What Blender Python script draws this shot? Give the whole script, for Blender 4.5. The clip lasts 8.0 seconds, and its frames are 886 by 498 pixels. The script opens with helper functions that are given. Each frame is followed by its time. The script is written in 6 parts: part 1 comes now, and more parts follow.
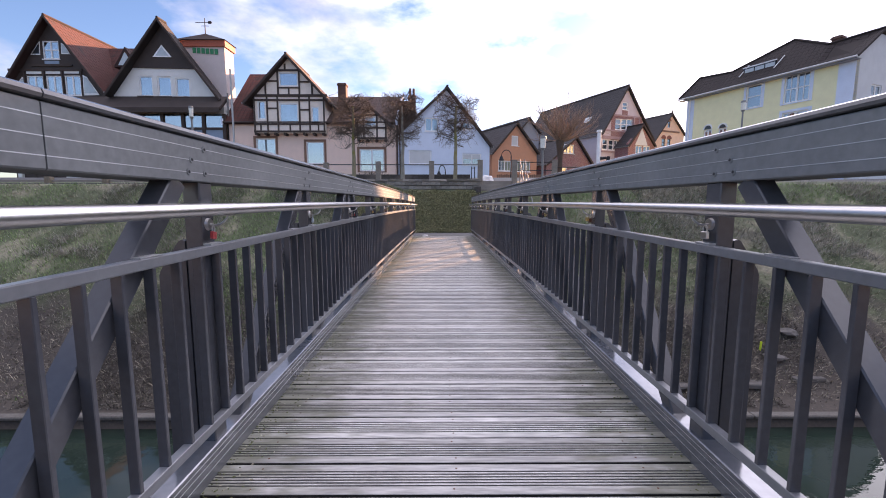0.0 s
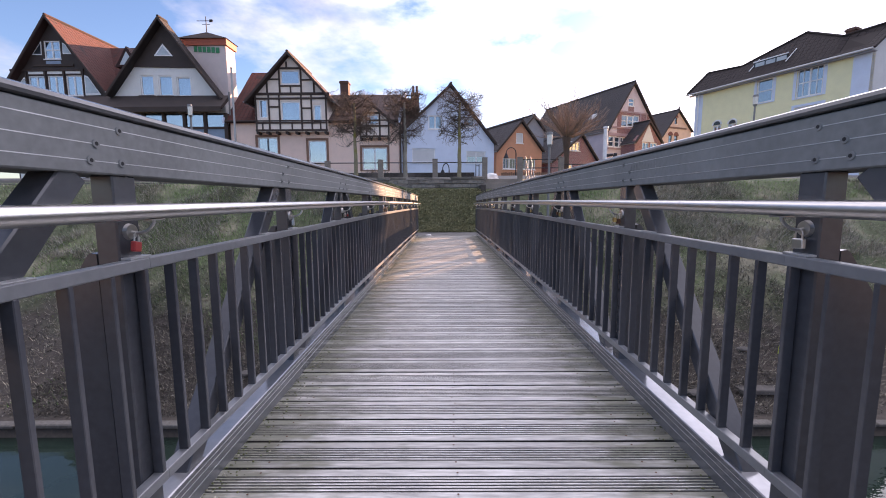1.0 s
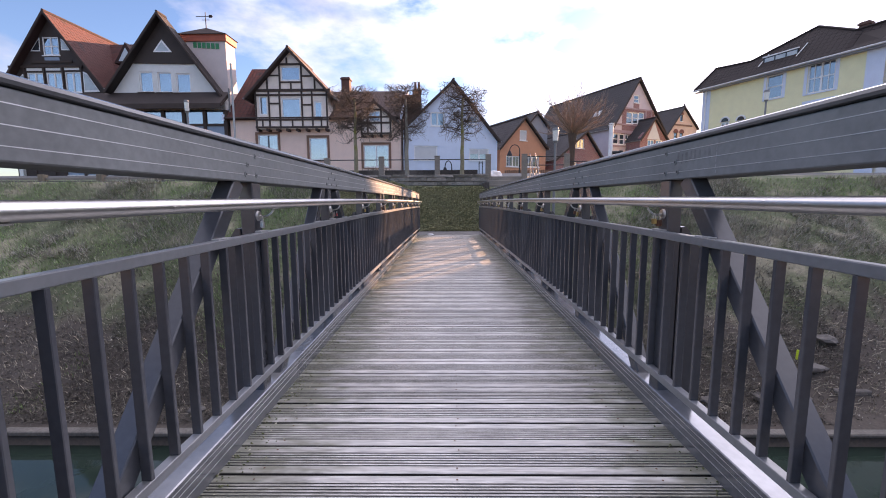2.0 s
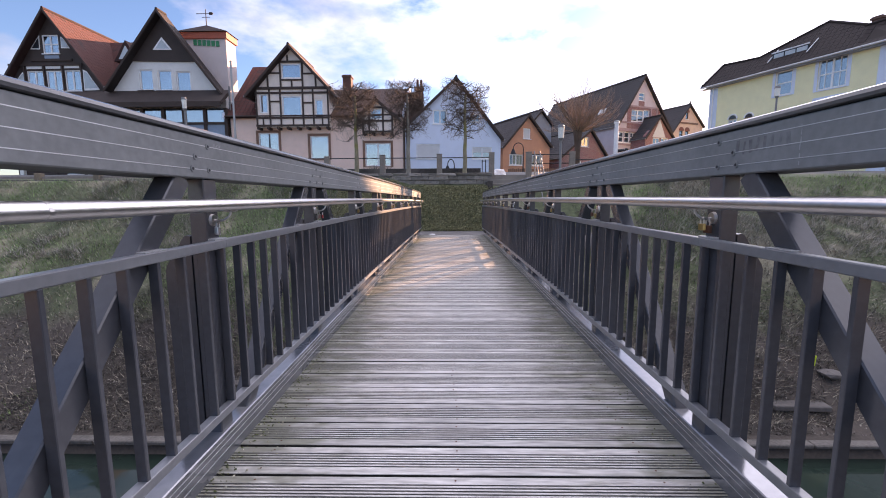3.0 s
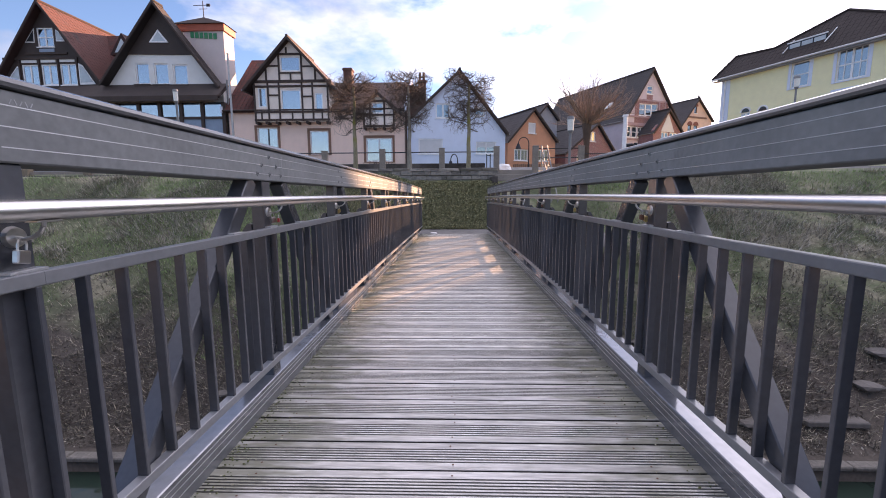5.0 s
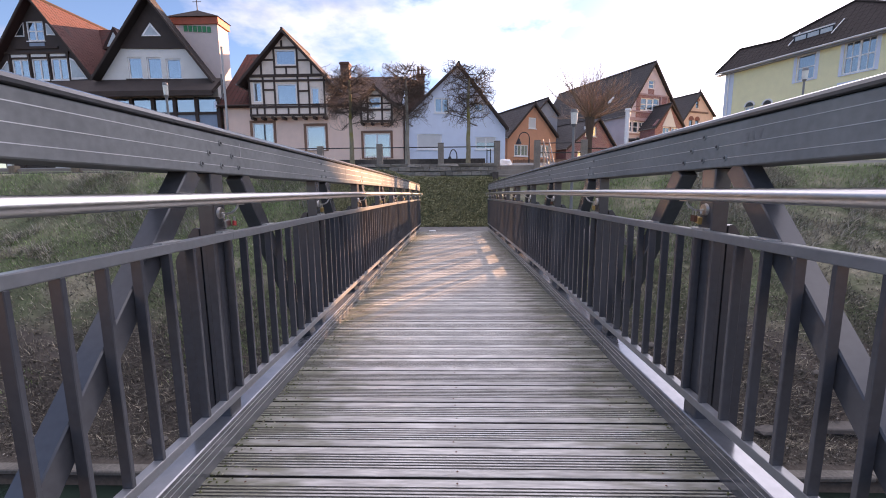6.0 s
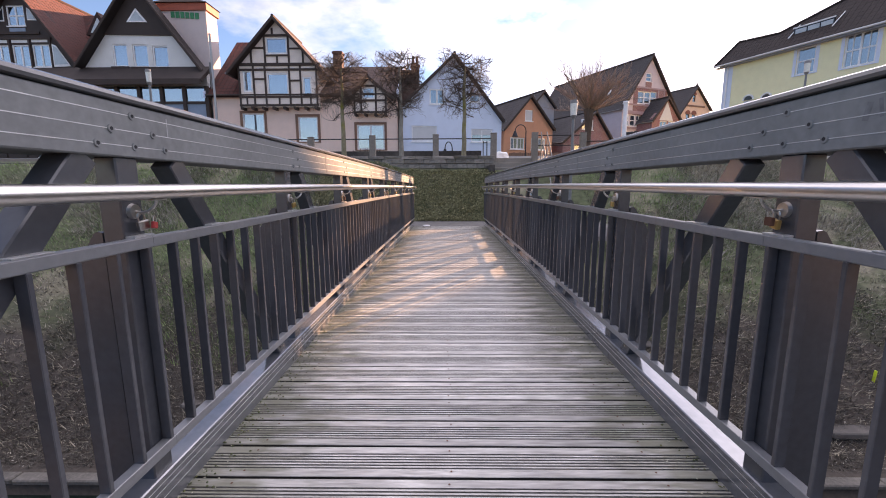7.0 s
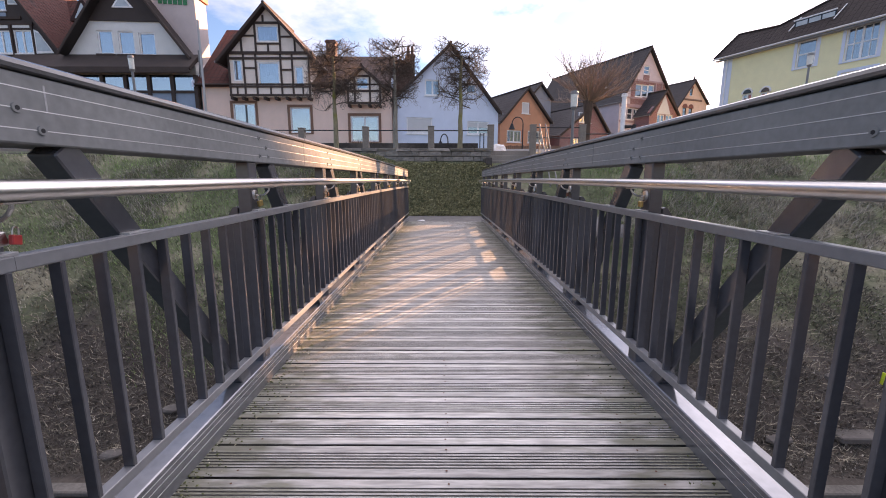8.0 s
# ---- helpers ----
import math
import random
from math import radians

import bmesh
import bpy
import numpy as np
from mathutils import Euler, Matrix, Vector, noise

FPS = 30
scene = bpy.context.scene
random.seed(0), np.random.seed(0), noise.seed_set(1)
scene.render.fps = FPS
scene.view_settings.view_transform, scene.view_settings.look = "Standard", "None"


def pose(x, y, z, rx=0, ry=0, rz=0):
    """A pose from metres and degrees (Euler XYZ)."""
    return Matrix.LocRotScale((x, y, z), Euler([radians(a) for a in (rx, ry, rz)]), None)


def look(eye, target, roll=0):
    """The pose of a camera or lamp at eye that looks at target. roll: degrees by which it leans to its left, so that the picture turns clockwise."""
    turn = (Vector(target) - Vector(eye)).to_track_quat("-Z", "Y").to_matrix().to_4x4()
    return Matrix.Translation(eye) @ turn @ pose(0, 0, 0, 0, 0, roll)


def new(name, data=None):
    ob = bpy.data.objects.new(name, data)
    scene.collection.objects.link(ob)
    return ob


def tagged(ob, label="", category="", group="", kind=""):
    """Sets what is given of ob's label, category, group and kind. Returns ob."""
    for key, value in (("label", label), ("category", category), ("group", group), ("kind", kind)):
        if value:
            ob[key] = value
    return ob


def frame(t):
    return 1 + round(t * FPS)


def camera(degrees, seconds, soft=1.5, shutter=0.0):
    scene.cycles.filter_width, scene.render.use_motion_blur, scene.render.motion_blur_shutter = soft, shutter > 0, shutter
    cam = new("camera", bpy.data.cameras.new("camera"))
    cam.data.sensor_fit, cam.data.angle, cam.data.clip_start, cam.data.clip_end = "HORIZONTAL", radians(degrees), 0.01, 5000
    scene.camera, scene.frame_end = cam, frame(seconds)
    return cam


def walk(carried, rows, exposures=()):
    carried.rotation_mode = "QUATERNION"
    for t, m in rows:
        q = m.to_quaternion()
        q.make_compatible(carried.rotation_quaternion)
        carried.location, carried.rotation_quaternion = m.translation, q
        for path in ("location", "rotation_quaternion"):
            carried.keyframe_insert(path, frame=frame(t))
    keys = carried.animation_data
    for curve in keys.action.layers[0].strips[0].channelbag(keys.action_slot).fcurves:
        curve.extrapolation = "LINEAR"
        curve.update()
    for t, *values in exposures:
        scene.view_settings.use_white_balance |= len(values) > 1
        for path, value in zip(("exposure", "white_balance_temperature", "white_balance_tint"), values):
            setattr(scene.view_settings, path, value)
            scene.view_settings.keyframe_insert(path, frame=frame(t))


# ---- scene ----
cam = camera(95.0, 8.0, 1.0)
PATH = [
    (0, (0.012, 0.061, 1.052), (0.022, 2.048, 0.823), -0.0),
    (0.5, (0.015, 0.258, 1.04), (0.014, 2.244, 0.807), -0.1),
    (1, (0.025, 0.461, 1.051), (0.014, 2.447, 0.816), -0.3),
    (1.5, (0.023, 0.674, 1.045), (0.006, 2.66, 0.805), -0.3),
    (3, (0.048, 1.252, 1.052), (0.011, 3.236, 0.803), -0.3),
    (3.5, (0.054, 1.419, 1.051), (0.01, 3.402, 0.798), -0.3),
    (4, (0.073, 1.622, 1.053), (0.022, 3.605, 0.794), -0.3),
    (4.5, (0.074, 1.784, 1.058), (0.02, 3.766, 0.795), -0.3),
    (6, (0.062, 2.4, 1.055), (0.011, 4.379, 0.77), -0.5),
    (6.5, (0.065, 2.609, 1.052), (0.024, 4.586, 0.752), -0.4),
    (7, (0.063, 2.813, 1.051), (0.037, 4.787, 0.734), -0.2),
    (7.5, (0.054, 3.02, 1.038), (0.04, 4.992, 0.703), -0.1),
    (8, (0.053, 3.205, 1.06), (0.051, 5.174, 0.71), 0.1),
]
walk(cam, [(t, look(eye, target, roll)) for t, eye, target, roll in PATH],
     exposures=[(0.0, 2.05, 6550, 29), (5.0, 2.05, 6600, 29), (8.0, 2.05, 6950, 29)])

# ---- light ----
SUN_AZ, SUN_EL = radians(36.0), radians(13.8)   # azimuth to the right of straight ahead
world = bpy.data.worlds.new("sky")
scene.world = world
world.use_nodes = True
wn, wl = world.node_tree.nodes, world.node_tree.links
wn.clear()
sky = wn.new("ShaderNodeTexSky")
sky.sky_type, sky.sun_disc = "NISHITA", False
sky.sun_elevation, sky.sun_rotation = SUN_EL, SUN_AZ
sky.air_density, sky.dust_density, sky.ozone_density = 1.0, 0.4, 3.0
w_bg = wn.new("ShaderNodeBackground")
w_bg.inputs["Strength"].default_value = 0.09
w_out = wn.new("ShaderNodeOutputWorld")
w_co = wn.new("ShaderNodeTexCoord")
w_map = wn.new("ShaderNodeMapping")
w_map.inputs["Scale"].default_value = (1.0, 1.0, 2.2)
w_map.inputs["Location"].default_value = (1.7, 0.4, 0.0)
w_noise = wn.new("ShaderNodeTexNoise")
w_noise.inputs["Scale"].default_value = 2.4
w_noise.inputs["Detail"].default_value = 9
w_noise.inputs["Roughness"].default_value = 0.55
w_ramp = wn.new("ShaderNodeValToRGB")
w_ramp.color_ramp.elements[0].position, w_ramp.color_ramp.elements[1].position = 0.48, 0.64
w_shade = wn.new("ShaderNodeTexNoise")
w_shade.inputs["Scale"].default_value = 4.0
w_shade.inputs["Detail"].default_value = 6
w_cloud = wn.new("ShaderNodeValToRGB")
w_cloud.color_ramp.elements[0].position, w_cloud.color_ramp.elements[1].position = 0.36, 0.62
w_cloud.color_ramp.elements[0].color, w_cloud.color_ramp.elements[1].color = (0.32, 0.36, 0.43, 1), (0.93, 0.97, 1.0, 1)
w_gain = wn.new("ShaderNodeVectorMath")
w_gain.operation = "SCALE"
w_gain.inputs["Scale"].default_value = 6.0
w_mix = wn.new("ShaderNodeMix")
w_mix.data_type = "RGBA"
wl.new(w_map.outputs["Vector"], w_shade.inputs["Vector"])
wl.new(w_shade.outputs["Fac"], w_cloud.inputs["Fac"])
wl.new(w_cloud.outputs["Color"], w_gain.inputs[0])
# an overcast dome is three times brighter overhead than at the horizon
w_sep = wn.new("ShaderNodeSeparateXYZ")
w_dome = wn.new("ShaderNodeMapRange")
w_dome.inputs["To Min"].default_value, w_dome.inputs["To Max"].default_value = 0.333, 1.0
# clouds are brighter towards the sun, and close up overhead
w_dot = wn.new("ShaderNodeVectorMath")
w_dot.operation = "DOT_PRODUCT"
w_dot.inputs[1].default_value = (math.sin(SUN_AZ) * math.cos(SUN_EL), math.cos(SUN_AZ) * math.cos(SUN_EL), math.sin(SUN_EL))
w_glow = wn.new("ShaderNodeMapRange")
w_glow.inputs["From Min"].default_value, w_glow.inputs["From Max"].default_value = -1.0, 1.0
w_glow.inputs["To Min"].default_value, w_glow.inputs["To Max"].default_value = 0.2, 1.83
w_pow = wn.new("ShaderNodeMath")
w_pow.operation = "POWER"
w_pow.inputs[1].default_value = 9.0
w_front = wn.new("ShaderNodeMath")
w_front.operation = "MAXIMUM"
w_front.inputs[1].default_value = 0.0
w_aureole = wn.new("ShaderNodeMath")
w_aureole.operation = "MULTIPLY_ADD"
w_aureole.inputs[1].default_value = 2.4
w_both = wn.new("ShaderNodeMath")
w_both.operation = "MULTIPLY"
w_cover = wn.new("ShaderNodeMapRange")
w_cover.inputs["From Min"].default_value, w_cover.inputs["From Max"].default_value = 0.4, 0.8
w_cover.inputs["To Min"].default_value, w_cover.inputs["To Max"].default_value = 0.0, 0.22
w_side = wn.new("ShaderNodeMapRange")
w_side.inputs["From Min"].default_value, w_side.inputs["From Max"].default_value = -0.6, 0.9
w_side.inputs["To Min"].default_value, w_side.inputs["To Max"].default_value = -0.11, 0.035
w_bias = wn.new("ShaderNodeMath")
w_sum = wn.new("ShaderNodeMath")
w_mul = wn.new("ShaderNodeVectorMath")
w_mul.operation = "SCALE"
wl.new(w_co.outputs["Generated"], w_sep.inputs[0])
wl.new(w_sep.outputs["Z"], w_dome.inputs["Value"])
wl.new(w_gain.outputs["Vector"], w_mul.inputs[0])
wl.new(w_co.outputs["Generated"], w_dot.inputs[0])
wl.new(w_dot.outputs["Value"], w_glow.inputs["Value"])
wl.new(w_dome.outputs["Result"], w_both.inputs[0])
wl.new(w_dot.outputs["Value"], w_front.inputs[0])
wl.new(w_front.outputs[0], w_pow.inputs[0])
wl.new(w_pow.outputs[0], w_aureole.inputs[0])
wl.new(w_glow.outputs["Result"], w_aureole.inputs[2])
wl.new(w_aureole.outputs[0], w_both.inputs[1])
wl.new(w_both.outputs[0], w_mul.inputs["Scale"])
wl.new(w_sep.outputs["Z"], w_cover.inputs["Value"])
wl.new(w_cover.outputs["Result"], w_sum.inputs[1])
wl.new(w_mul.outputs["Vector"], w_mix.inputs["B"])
w_air = wn.new("ShaderNodeVectorMath")
w_air.operation = "SCALE"
w_air.inputs["Scale"].default_value = 0.68
wl.new(w_co.outputs["Generated"], w_map.inputs["Vector"])
wl.new(w_map.outputs["Vector"], w_noise.inputs["Vector"])
wl.new(w_dot.outputs["Value"], w_side.inputs["Value"])
wl.new(w_noise.outputs["Fac"], w_bias.inputs[0])
wl.new(w_side.outputs["Result"], w_bias.inputs[1])
wl.new(w_bias.outputs[0], w_sum.inputs[0])
wl.new(w_sum.outputs[0], w_ramp.inputs["Fac"])
wl.new(w_ramp.outputs["Color"], w_mix.inputs["Factor"])
wl.new(sky.outputs["Color"], w_air.inputs[0])
wl.new(w_air.outputs["Vector"], w_mix.inputs["A"])
wl.new(w_mix.outputs["Result"], w_bg.inputs["Color"])
wl.new(w_bg.outputs["Background"], w_out.inputs["Surface"])

sun = new("sun", bpy.data.lights.new("sun", "SUN"))
sun.data.energy, sun.data.angle, sun.data.color = 5.0, radians(0.5), (1.0, 0.62, 0.33)
sun.matrix_world = look((0, 0, 40), (-math.sin(SUN_AZ) * 40, -math.cos(SUN_AZ) * 40, 40 - 40 * math.tan(SUN_EL)))

# ---- materials ----
def mat(name, color, rough=0.6, metal=0.0, grain=None, bump=0.0, vary=0.15, stretch=(1, 1, 1), second=None, spots=0.0, island=0.0):
    """A procedural material: a base colour, two scales of noise, bump, and a second colour for stains."""
    m = bpy.data.materials.new(name)
    m.use_nodes = True
    n, l = m.node_tree.nodes, m.node_tree.links
    b = n["Principled BSDF"]
    b.inputs["Roughness"].default_value, b.inputs["Metallic"].default_value = rough, metal
    co = n.new("ShaderNodeTexCoord")
    mp = n.new("ShaderNodeMapping")
    mp.inputs["Scale"].default_value = stretch
    l.new(co.outputs["Object"], mp.inputs["Vector"])
    fine, wide = n.new("ShaderNodeTexNoise"), n.new("ShaderNodeTexNoise")
    fine.inputs["Scale"].default_value = grain or 30
    fine.inputs["Detail"].default_value = 6
    wide.inputs["Scale"].default_value = (grain or 30) / 12
    wide.inputs["Detail"].default_value = 3
    l.new(mp.outputs["Vector"], fine.inputs["Vector"])
    l.new(co.outputs["Object"], wide.inputs["Vector"])
    value = n.new("ShaderNodeMath")
    value.operation = "ADD"
    l.new(fine.outputs["Fac"], value.inputs[0])
    l.new(wide.outputs["Fac"], value.inputs[1])
    rng = n.new("ShaderNodeMapRange")
    rng.inputs["From Min"].default_value, rng.inputs["From Max"].default_value = 0.7, 1.3
    rng.inputs["To Min"].default_value, rng.inputs["To Max"].default_value = 1 - vary, 1 + vary
    l.new(value.outputs[0], rng.inputs["Value"])
    last = rng.outputs["Result"]
    if island:
        ob = n.new("ShaderNodeObjectInfo")
        isl = n.new("ShaderNodeMapRange")
        isl.inputs["To Min"].default_value, isl.inputs["To Max"].default_value = 1 - island, 1 + island
        l.new(ob.outputs["Random"], isl.inputs["Value"])
        mu = n.new("ShaderNodeMath")
        mu.operation = "MULTIPLY"
        l.new(last, mu.inputs[0])
        l.new(isl.outputs["Result"], mu.inputs[1])
        last = mu.outputs[0]
    col = n.new("ShaderNodeVectorMath")
    col.operation = "SCALE"
    if second:
        mx = n.new("ShaderNodeMix")
        mx.data_type = "RGBA"
        mx.inputs["A"].default_value, mx.inputs["B"].default_value = (*color, 1), (*second, 1)
        st = n.new("ShaderNodeMapRange")
        st.inputs["From Min"].default_value, st.inputs["From Max"].default_value = 0.6 - spots, 0.72 - spots
        l.new(wide.outputs["Fac"], st.inputs["Value"])
        l.new(st.outputs["Result"], mx.inputs["Factor"])
        l.new(mx.outputs["Result"], col.inputs[0])
    else:
        col.inputs[0].default_value = color
    l.new(last, col.inputs["Scale"])
    l.new(col.outputs["Vector"], b.inputs["Base Color"])
    if bump:
        bp = n.new("ShaderNodeBump")
        bp.inputs["Strength"].default_value, bp.inputs["Distance"].default_value = bump, 0.02
        l.new(fine.outputs["Fac"], bp.inputs["Height"])
        l.new(bp.outputs["Normal"], b.inputs["Normal"])
    return m


M = {}
# one grey paint: shade put into the posts' colour, light into rail and chord
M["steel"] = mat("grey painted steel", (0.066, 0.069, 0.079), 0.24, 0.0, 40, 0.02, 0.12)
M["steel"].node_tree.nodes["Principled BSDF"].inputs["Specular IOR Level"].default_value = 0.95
M["rail_paint"] = mat("grey painted rail, light in its colour", (0.195, 0.2, 0.208), 0.3, 0.0, 40, 0.02, 0.12)
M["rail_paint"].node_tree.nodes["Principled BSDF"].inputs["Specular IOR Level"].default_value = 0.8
M["chord"] = mat("grey painted chord, light in its colour", (0.215, 0.22, 0.217), 0.85, 0.0, 40, 0.03, 0.15)
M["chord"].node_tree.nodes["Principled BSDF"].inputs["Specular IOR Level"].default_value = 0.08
M["scuff"] = mat("dark scuffed paint", (0.14, 0.142, 0.146), 0.5, 0.1, 50, 0.05, 0.4)
M["cap"] = mat("glossy grey cap", (0.11, 0.11, 0.115), 0.2, 0.0, 40, 0.02, 0.12)
M["ledge"] = mat("worn glossy grey steel", (0.24, 0.245, 0.26), 0.13, 0.55, 30, 0.02, 0.15)
M["groove"] = mat("bare metal line", (0.6, 0.6, 0.6), 0.4, 0.6)
M["worn"] = mat("paint worn pale", (0.34, 0.34, 0.34), 0.6, 0.0, 60, 0.1, 0.3)
M["weld"] = mat("worn paint at a weld", (0.45, 0.45, 0.45), 0.3, 0.3, 60, 0.1, 0.2)
M["stainless"] = mat("brushed stainless steel", (0.6, 0.58, 0.56), 0.28, 1.0, 60, 0.02, 0.06)

M["earth"] = mat("bare earth", (0.07, 0.06, 0.05), 0.95, 0.0, 9, 0.6, 0.4, (1, 1, 1), (0.10, 0.095, 0.06), 0.05)


def bank_material():
    """Winter grass that thins out into bare earth towards the water, in ragged patches."""
    m = mat("grassy bank", (0.098, 0.116, 0.058), 0.95, 0.0, 8, 0.7, 0.45, (1, 1, 1), (0.19, 0.175, 0.12), 0.08)
    n, l = m.node_tree.nodes, m.node_tree.links
    b = n["Principled BSDF"]
    old = b.inputs["Base Color"].links[0].from_socket
    co, sep, no = n.new("ShaderNodeTexCoord"), n.new("ShaderNodeSeparateXYZ"), n.new("ShaderNodeTexNoise")
    no.inputs["Scale"].default_value, no.inputs["Detail"].default_value = 1.1, 6
    l.new(co.outputs["Object"], sep.inputs[0])
    l.new(co.outputs["Object"], no.inputs["Vector"])
    ragged = n.new("ShaderNodeMath")
    ragged.operation = "MULTIPLY_ADD"
    ragged.inputs[1].default_value = 5.0
    l.new(no.outputs["Fac"], ragged.inputs[0])
    l.new(sep.outputs["Y"], ragged.inputs[2])
    low = n.new("ShaderNodeMapRange")
    low.inputs["From Min"].default_value, low.inputs["From Max"].default_value = 15.0, 13.6
    l.new(ragged.outputs[0], low.inputs["Value"])
    soil, crumbs = n.new("ShaderNodeMix"), n.new("ShaderNodeTexNoise")
    soil.data_type = "RGBA"
    crumbs.inputs["Scale"].default_value, crumbs.inputs["Detail"].default_value = 16.0, 5
    l.new(co.outputs["Object"], crumbs.inputs["Vector"])
    soil.inputs["A"].default_value, soil.inputs["B"].default_value = (0.04, 0.034, 0.03, 1), (0.12, 0.10, 0.08, 1)
    l.new(crumbs.outputs["Fac"], soil.inputs["Factor"])
    mix = n.new("ShaderNodeMix")
    mix.data_type = "RGBA"
    l.new(low.outputs["Result"], mix.inputs["Factor"])
    l.new(old, mix.inputs["A"])
    l.new(soil.outputs["Result"], mix.inputs["B"])
    l.new(mix.outputs["Result"], b.inputs["Base Color"])
    return m


M["bank"] = bank_material()
M["path"] = mat("asphalt path", (0.14, 0.135, 0.13), 0.9, 0.0, 60, 0.3, 0.2)
M["stone"] = mat("grey rubble stone", (0.23, 0.205, 0.18), 0.85, 0.0, 14, 0.5, 0.3, (1, 1, 1), (0.14, 0.125, 0.11), 0.05, 0.3)
M["mortar"] = mat("old mortar", (0.15, 0.14, 0.125), 0.95, 0.0, 30, 0.5)
M["render_pink"] = mat("pink render", (0.84, 0.62, 0.52), 0.9, 0.0, 25, 0.12, 0.06)
M["render_white"] = mat("white render", (0.72, 0.72, 0.70), 0.9, 0.0, 25, 0.12, 0.06)
M["render_blue"] = mat("pale blue white render", (0.66, 0.73, 0.86), 0.9, 0.0, 25, 0.12, 0.05)
M["render_orange"] = mat("orange render", (0.58, 0.29, 0.18), 0.9, 0.0, 25, 0.12, 0.08)
M["render_yellow"] = mat("yellow render", (0.85, 0.80, 0.50), 0.9, 0.0, 25, 0.12, 0.06)
M["render_mauve"] = mat("mauve render", (0.57, 0.5, 0.54), 0.9, 0.0, 25, 0.12, 0.08)
M["brick"] = mat("red brick", (0.27, 0.10, 0.07), 0.9, 0.0, 20, 0.3, 0.2)
M["render_pale"] = mat("pale orange render", (0.8, 0.54, 0.39), 0.9, 0.0, 25, 0.12, 0.08)
M["timber"] = mat("dark brown timber", (0.05, 0.034, 0.028), 0.8, 0.0, 20, 0.2, 0.25)
M["brown"] = mat("dark brown boarding", (0.045, 0.032, 0.028), 0.75, 0.0, 20, 0.2, 0.2, (8, 8, 0.5))
M["frame"] = mat("white window frame", (0.8, 0.8, 0.8), 0.5)
M["wframe"] = mat("brown window surround", (0.22, 0.12, 0.08), 0.8)
M["concrete"] = mat("weathered concrete", (0.24, 0.21, 0.18), 0.9, 0.0, 25, 0.3, 0.2)
M["lampgrey"] = mat("grey lamp post", (0.2, 0.2, 0.2), 0.5, 0.3)
M["twig"] = mat("brown twigs", (0.1, 0.075, 0.06), 0.9, 0.0, 25, 0.0, 0.3)
# shade as a colour: unlit rooms, bolt sockets, the space below the deck
M["dark"] = mat("near-black for unlit places", (0.02, 0.02, 0.022), 0.9)
# the sky's reflection in the panes is put into this blue-grey colour
M["curtain"] = mat("cloth in reflected sky colour", (0.24, 0.31, 0.40), 0.9, 0.0, 20, 0.0, 0.1)

M["render_grey"] = mat("grey render", (0.30, 0.31, 0.34), 0.9, 0.0, 25, 0.12, 0.08)
M["render_grey_white"] = mat("grey white render", (0.58, 0.60, 0.62), 0.9, 0.0, 25, 0.12, 0.06)
M["render_tower"] = mat("pinkish white render", (0.62, 0.54, 0.52), 0.9, 0.0, 25, 0.1, 0.06)
M["plaster"] = mat("pinkish white plaster", (0.8, 0.7, 0.62), 0.9, 0.0, 25, 0.1, 0.08)
M["orange_paint"] = mat("brick red painted cornice", (0.40, 0.10, 0.055), 0.7)
M["green_paint"] = mat("green paint", (0.02, 0.22, 0.09), 0.6)
M["red_beam"] = mat("faded red timber", (0.37, 0.27, 0.29), 0.8, 0.0, 20, 0.2, 0.2)
M["chimney_brick"] = mat("sooty brown brick", (0.13, 0.075, 0.06), 0.9, 0.0, 16, 0.4, 0.3)
M["shutter"] = mat("grey white roller shutter", (0.6, 0.6, 0.6), 0.6, 0.0, 30, 0.0, 0.05)
M["pane_dark"] = mat("dark window pane", (0.03, 0.035, 0.04), 0.08)
M["pane_pale"] = mat("pale window pane", (0.45, 0.5, 0.52), 0.12)

M["stone_dark"] = mat("dark rough stone", (0.07, 0.06, 0.055), 0.9, 0.0, 10, 0.6, 0.4, (1, 1, 1), (0.12, 0.10, 0.09), 0.05)
M["iron"] = mat("dark iron", (0.03, 0.03, 0.035), 0.6, 0.4)
M["galvanised"] = mat("galvanised steel", (0.4, 0.4, 0.4), 0.5, 0.6)
M["opal"] = mat("opal lantern glass", (0.75, 0.74, 0.68), 0.25)
M["post_wood"] = mat("grey brown weathered wood", (0.2, 0.16, 0.115), 0.9, 0.0, 20, 0.4, 0.3, (1, 1, 0.3))
M["bark_green"] = mat("mossy bark", (0.26, 0.23, 0.15), 0.95, 0.0, 22, 0.5, 0.3, (1, 1, 0.3), (0.2, 0.19, 0.045), 0.1)
M["bark_pale"] = mat("pale grey bark", (0.27, 0.25, 0.21), 0.95, 0.0, 22, 0.5, 0.3, (1, 1, 0.3), (0.2, 0.18, 0.14), 0.05)
M["bark_dark"] = mat("dark brown bark", (0.09, 0.065, 0.05), 0.95, 0.0, 22, 0.5, 0.3, (1, 1, 0.3))
M["twig_red"] = mat("greyish brown twigs", (0.27, 0.205, 0.165), 0.9, 0.0, 25, 0.0, 0.3)
M["edging"] = mat("wet weathered concrete edging", (0.13, 0.12, 0.105), 0.85, 0.0, 20, 0.4, 0.35)
M["rock"] = mat("pale rock", (0.12, 0.11, 0.1), 0.9, 0.0, 9, 0.5, 0.25)
M["marker"] = mat("yellow green plastic", (0.6, 0.75, 0.03), 0.5)
M["red_lock"] = mat("red lacquered lock", (0.36, 0.03, 0.028), 0.4)
M["brass"] = mat("dull brass", (0.5, 0.36, 0.14), 0.35, 0.9)
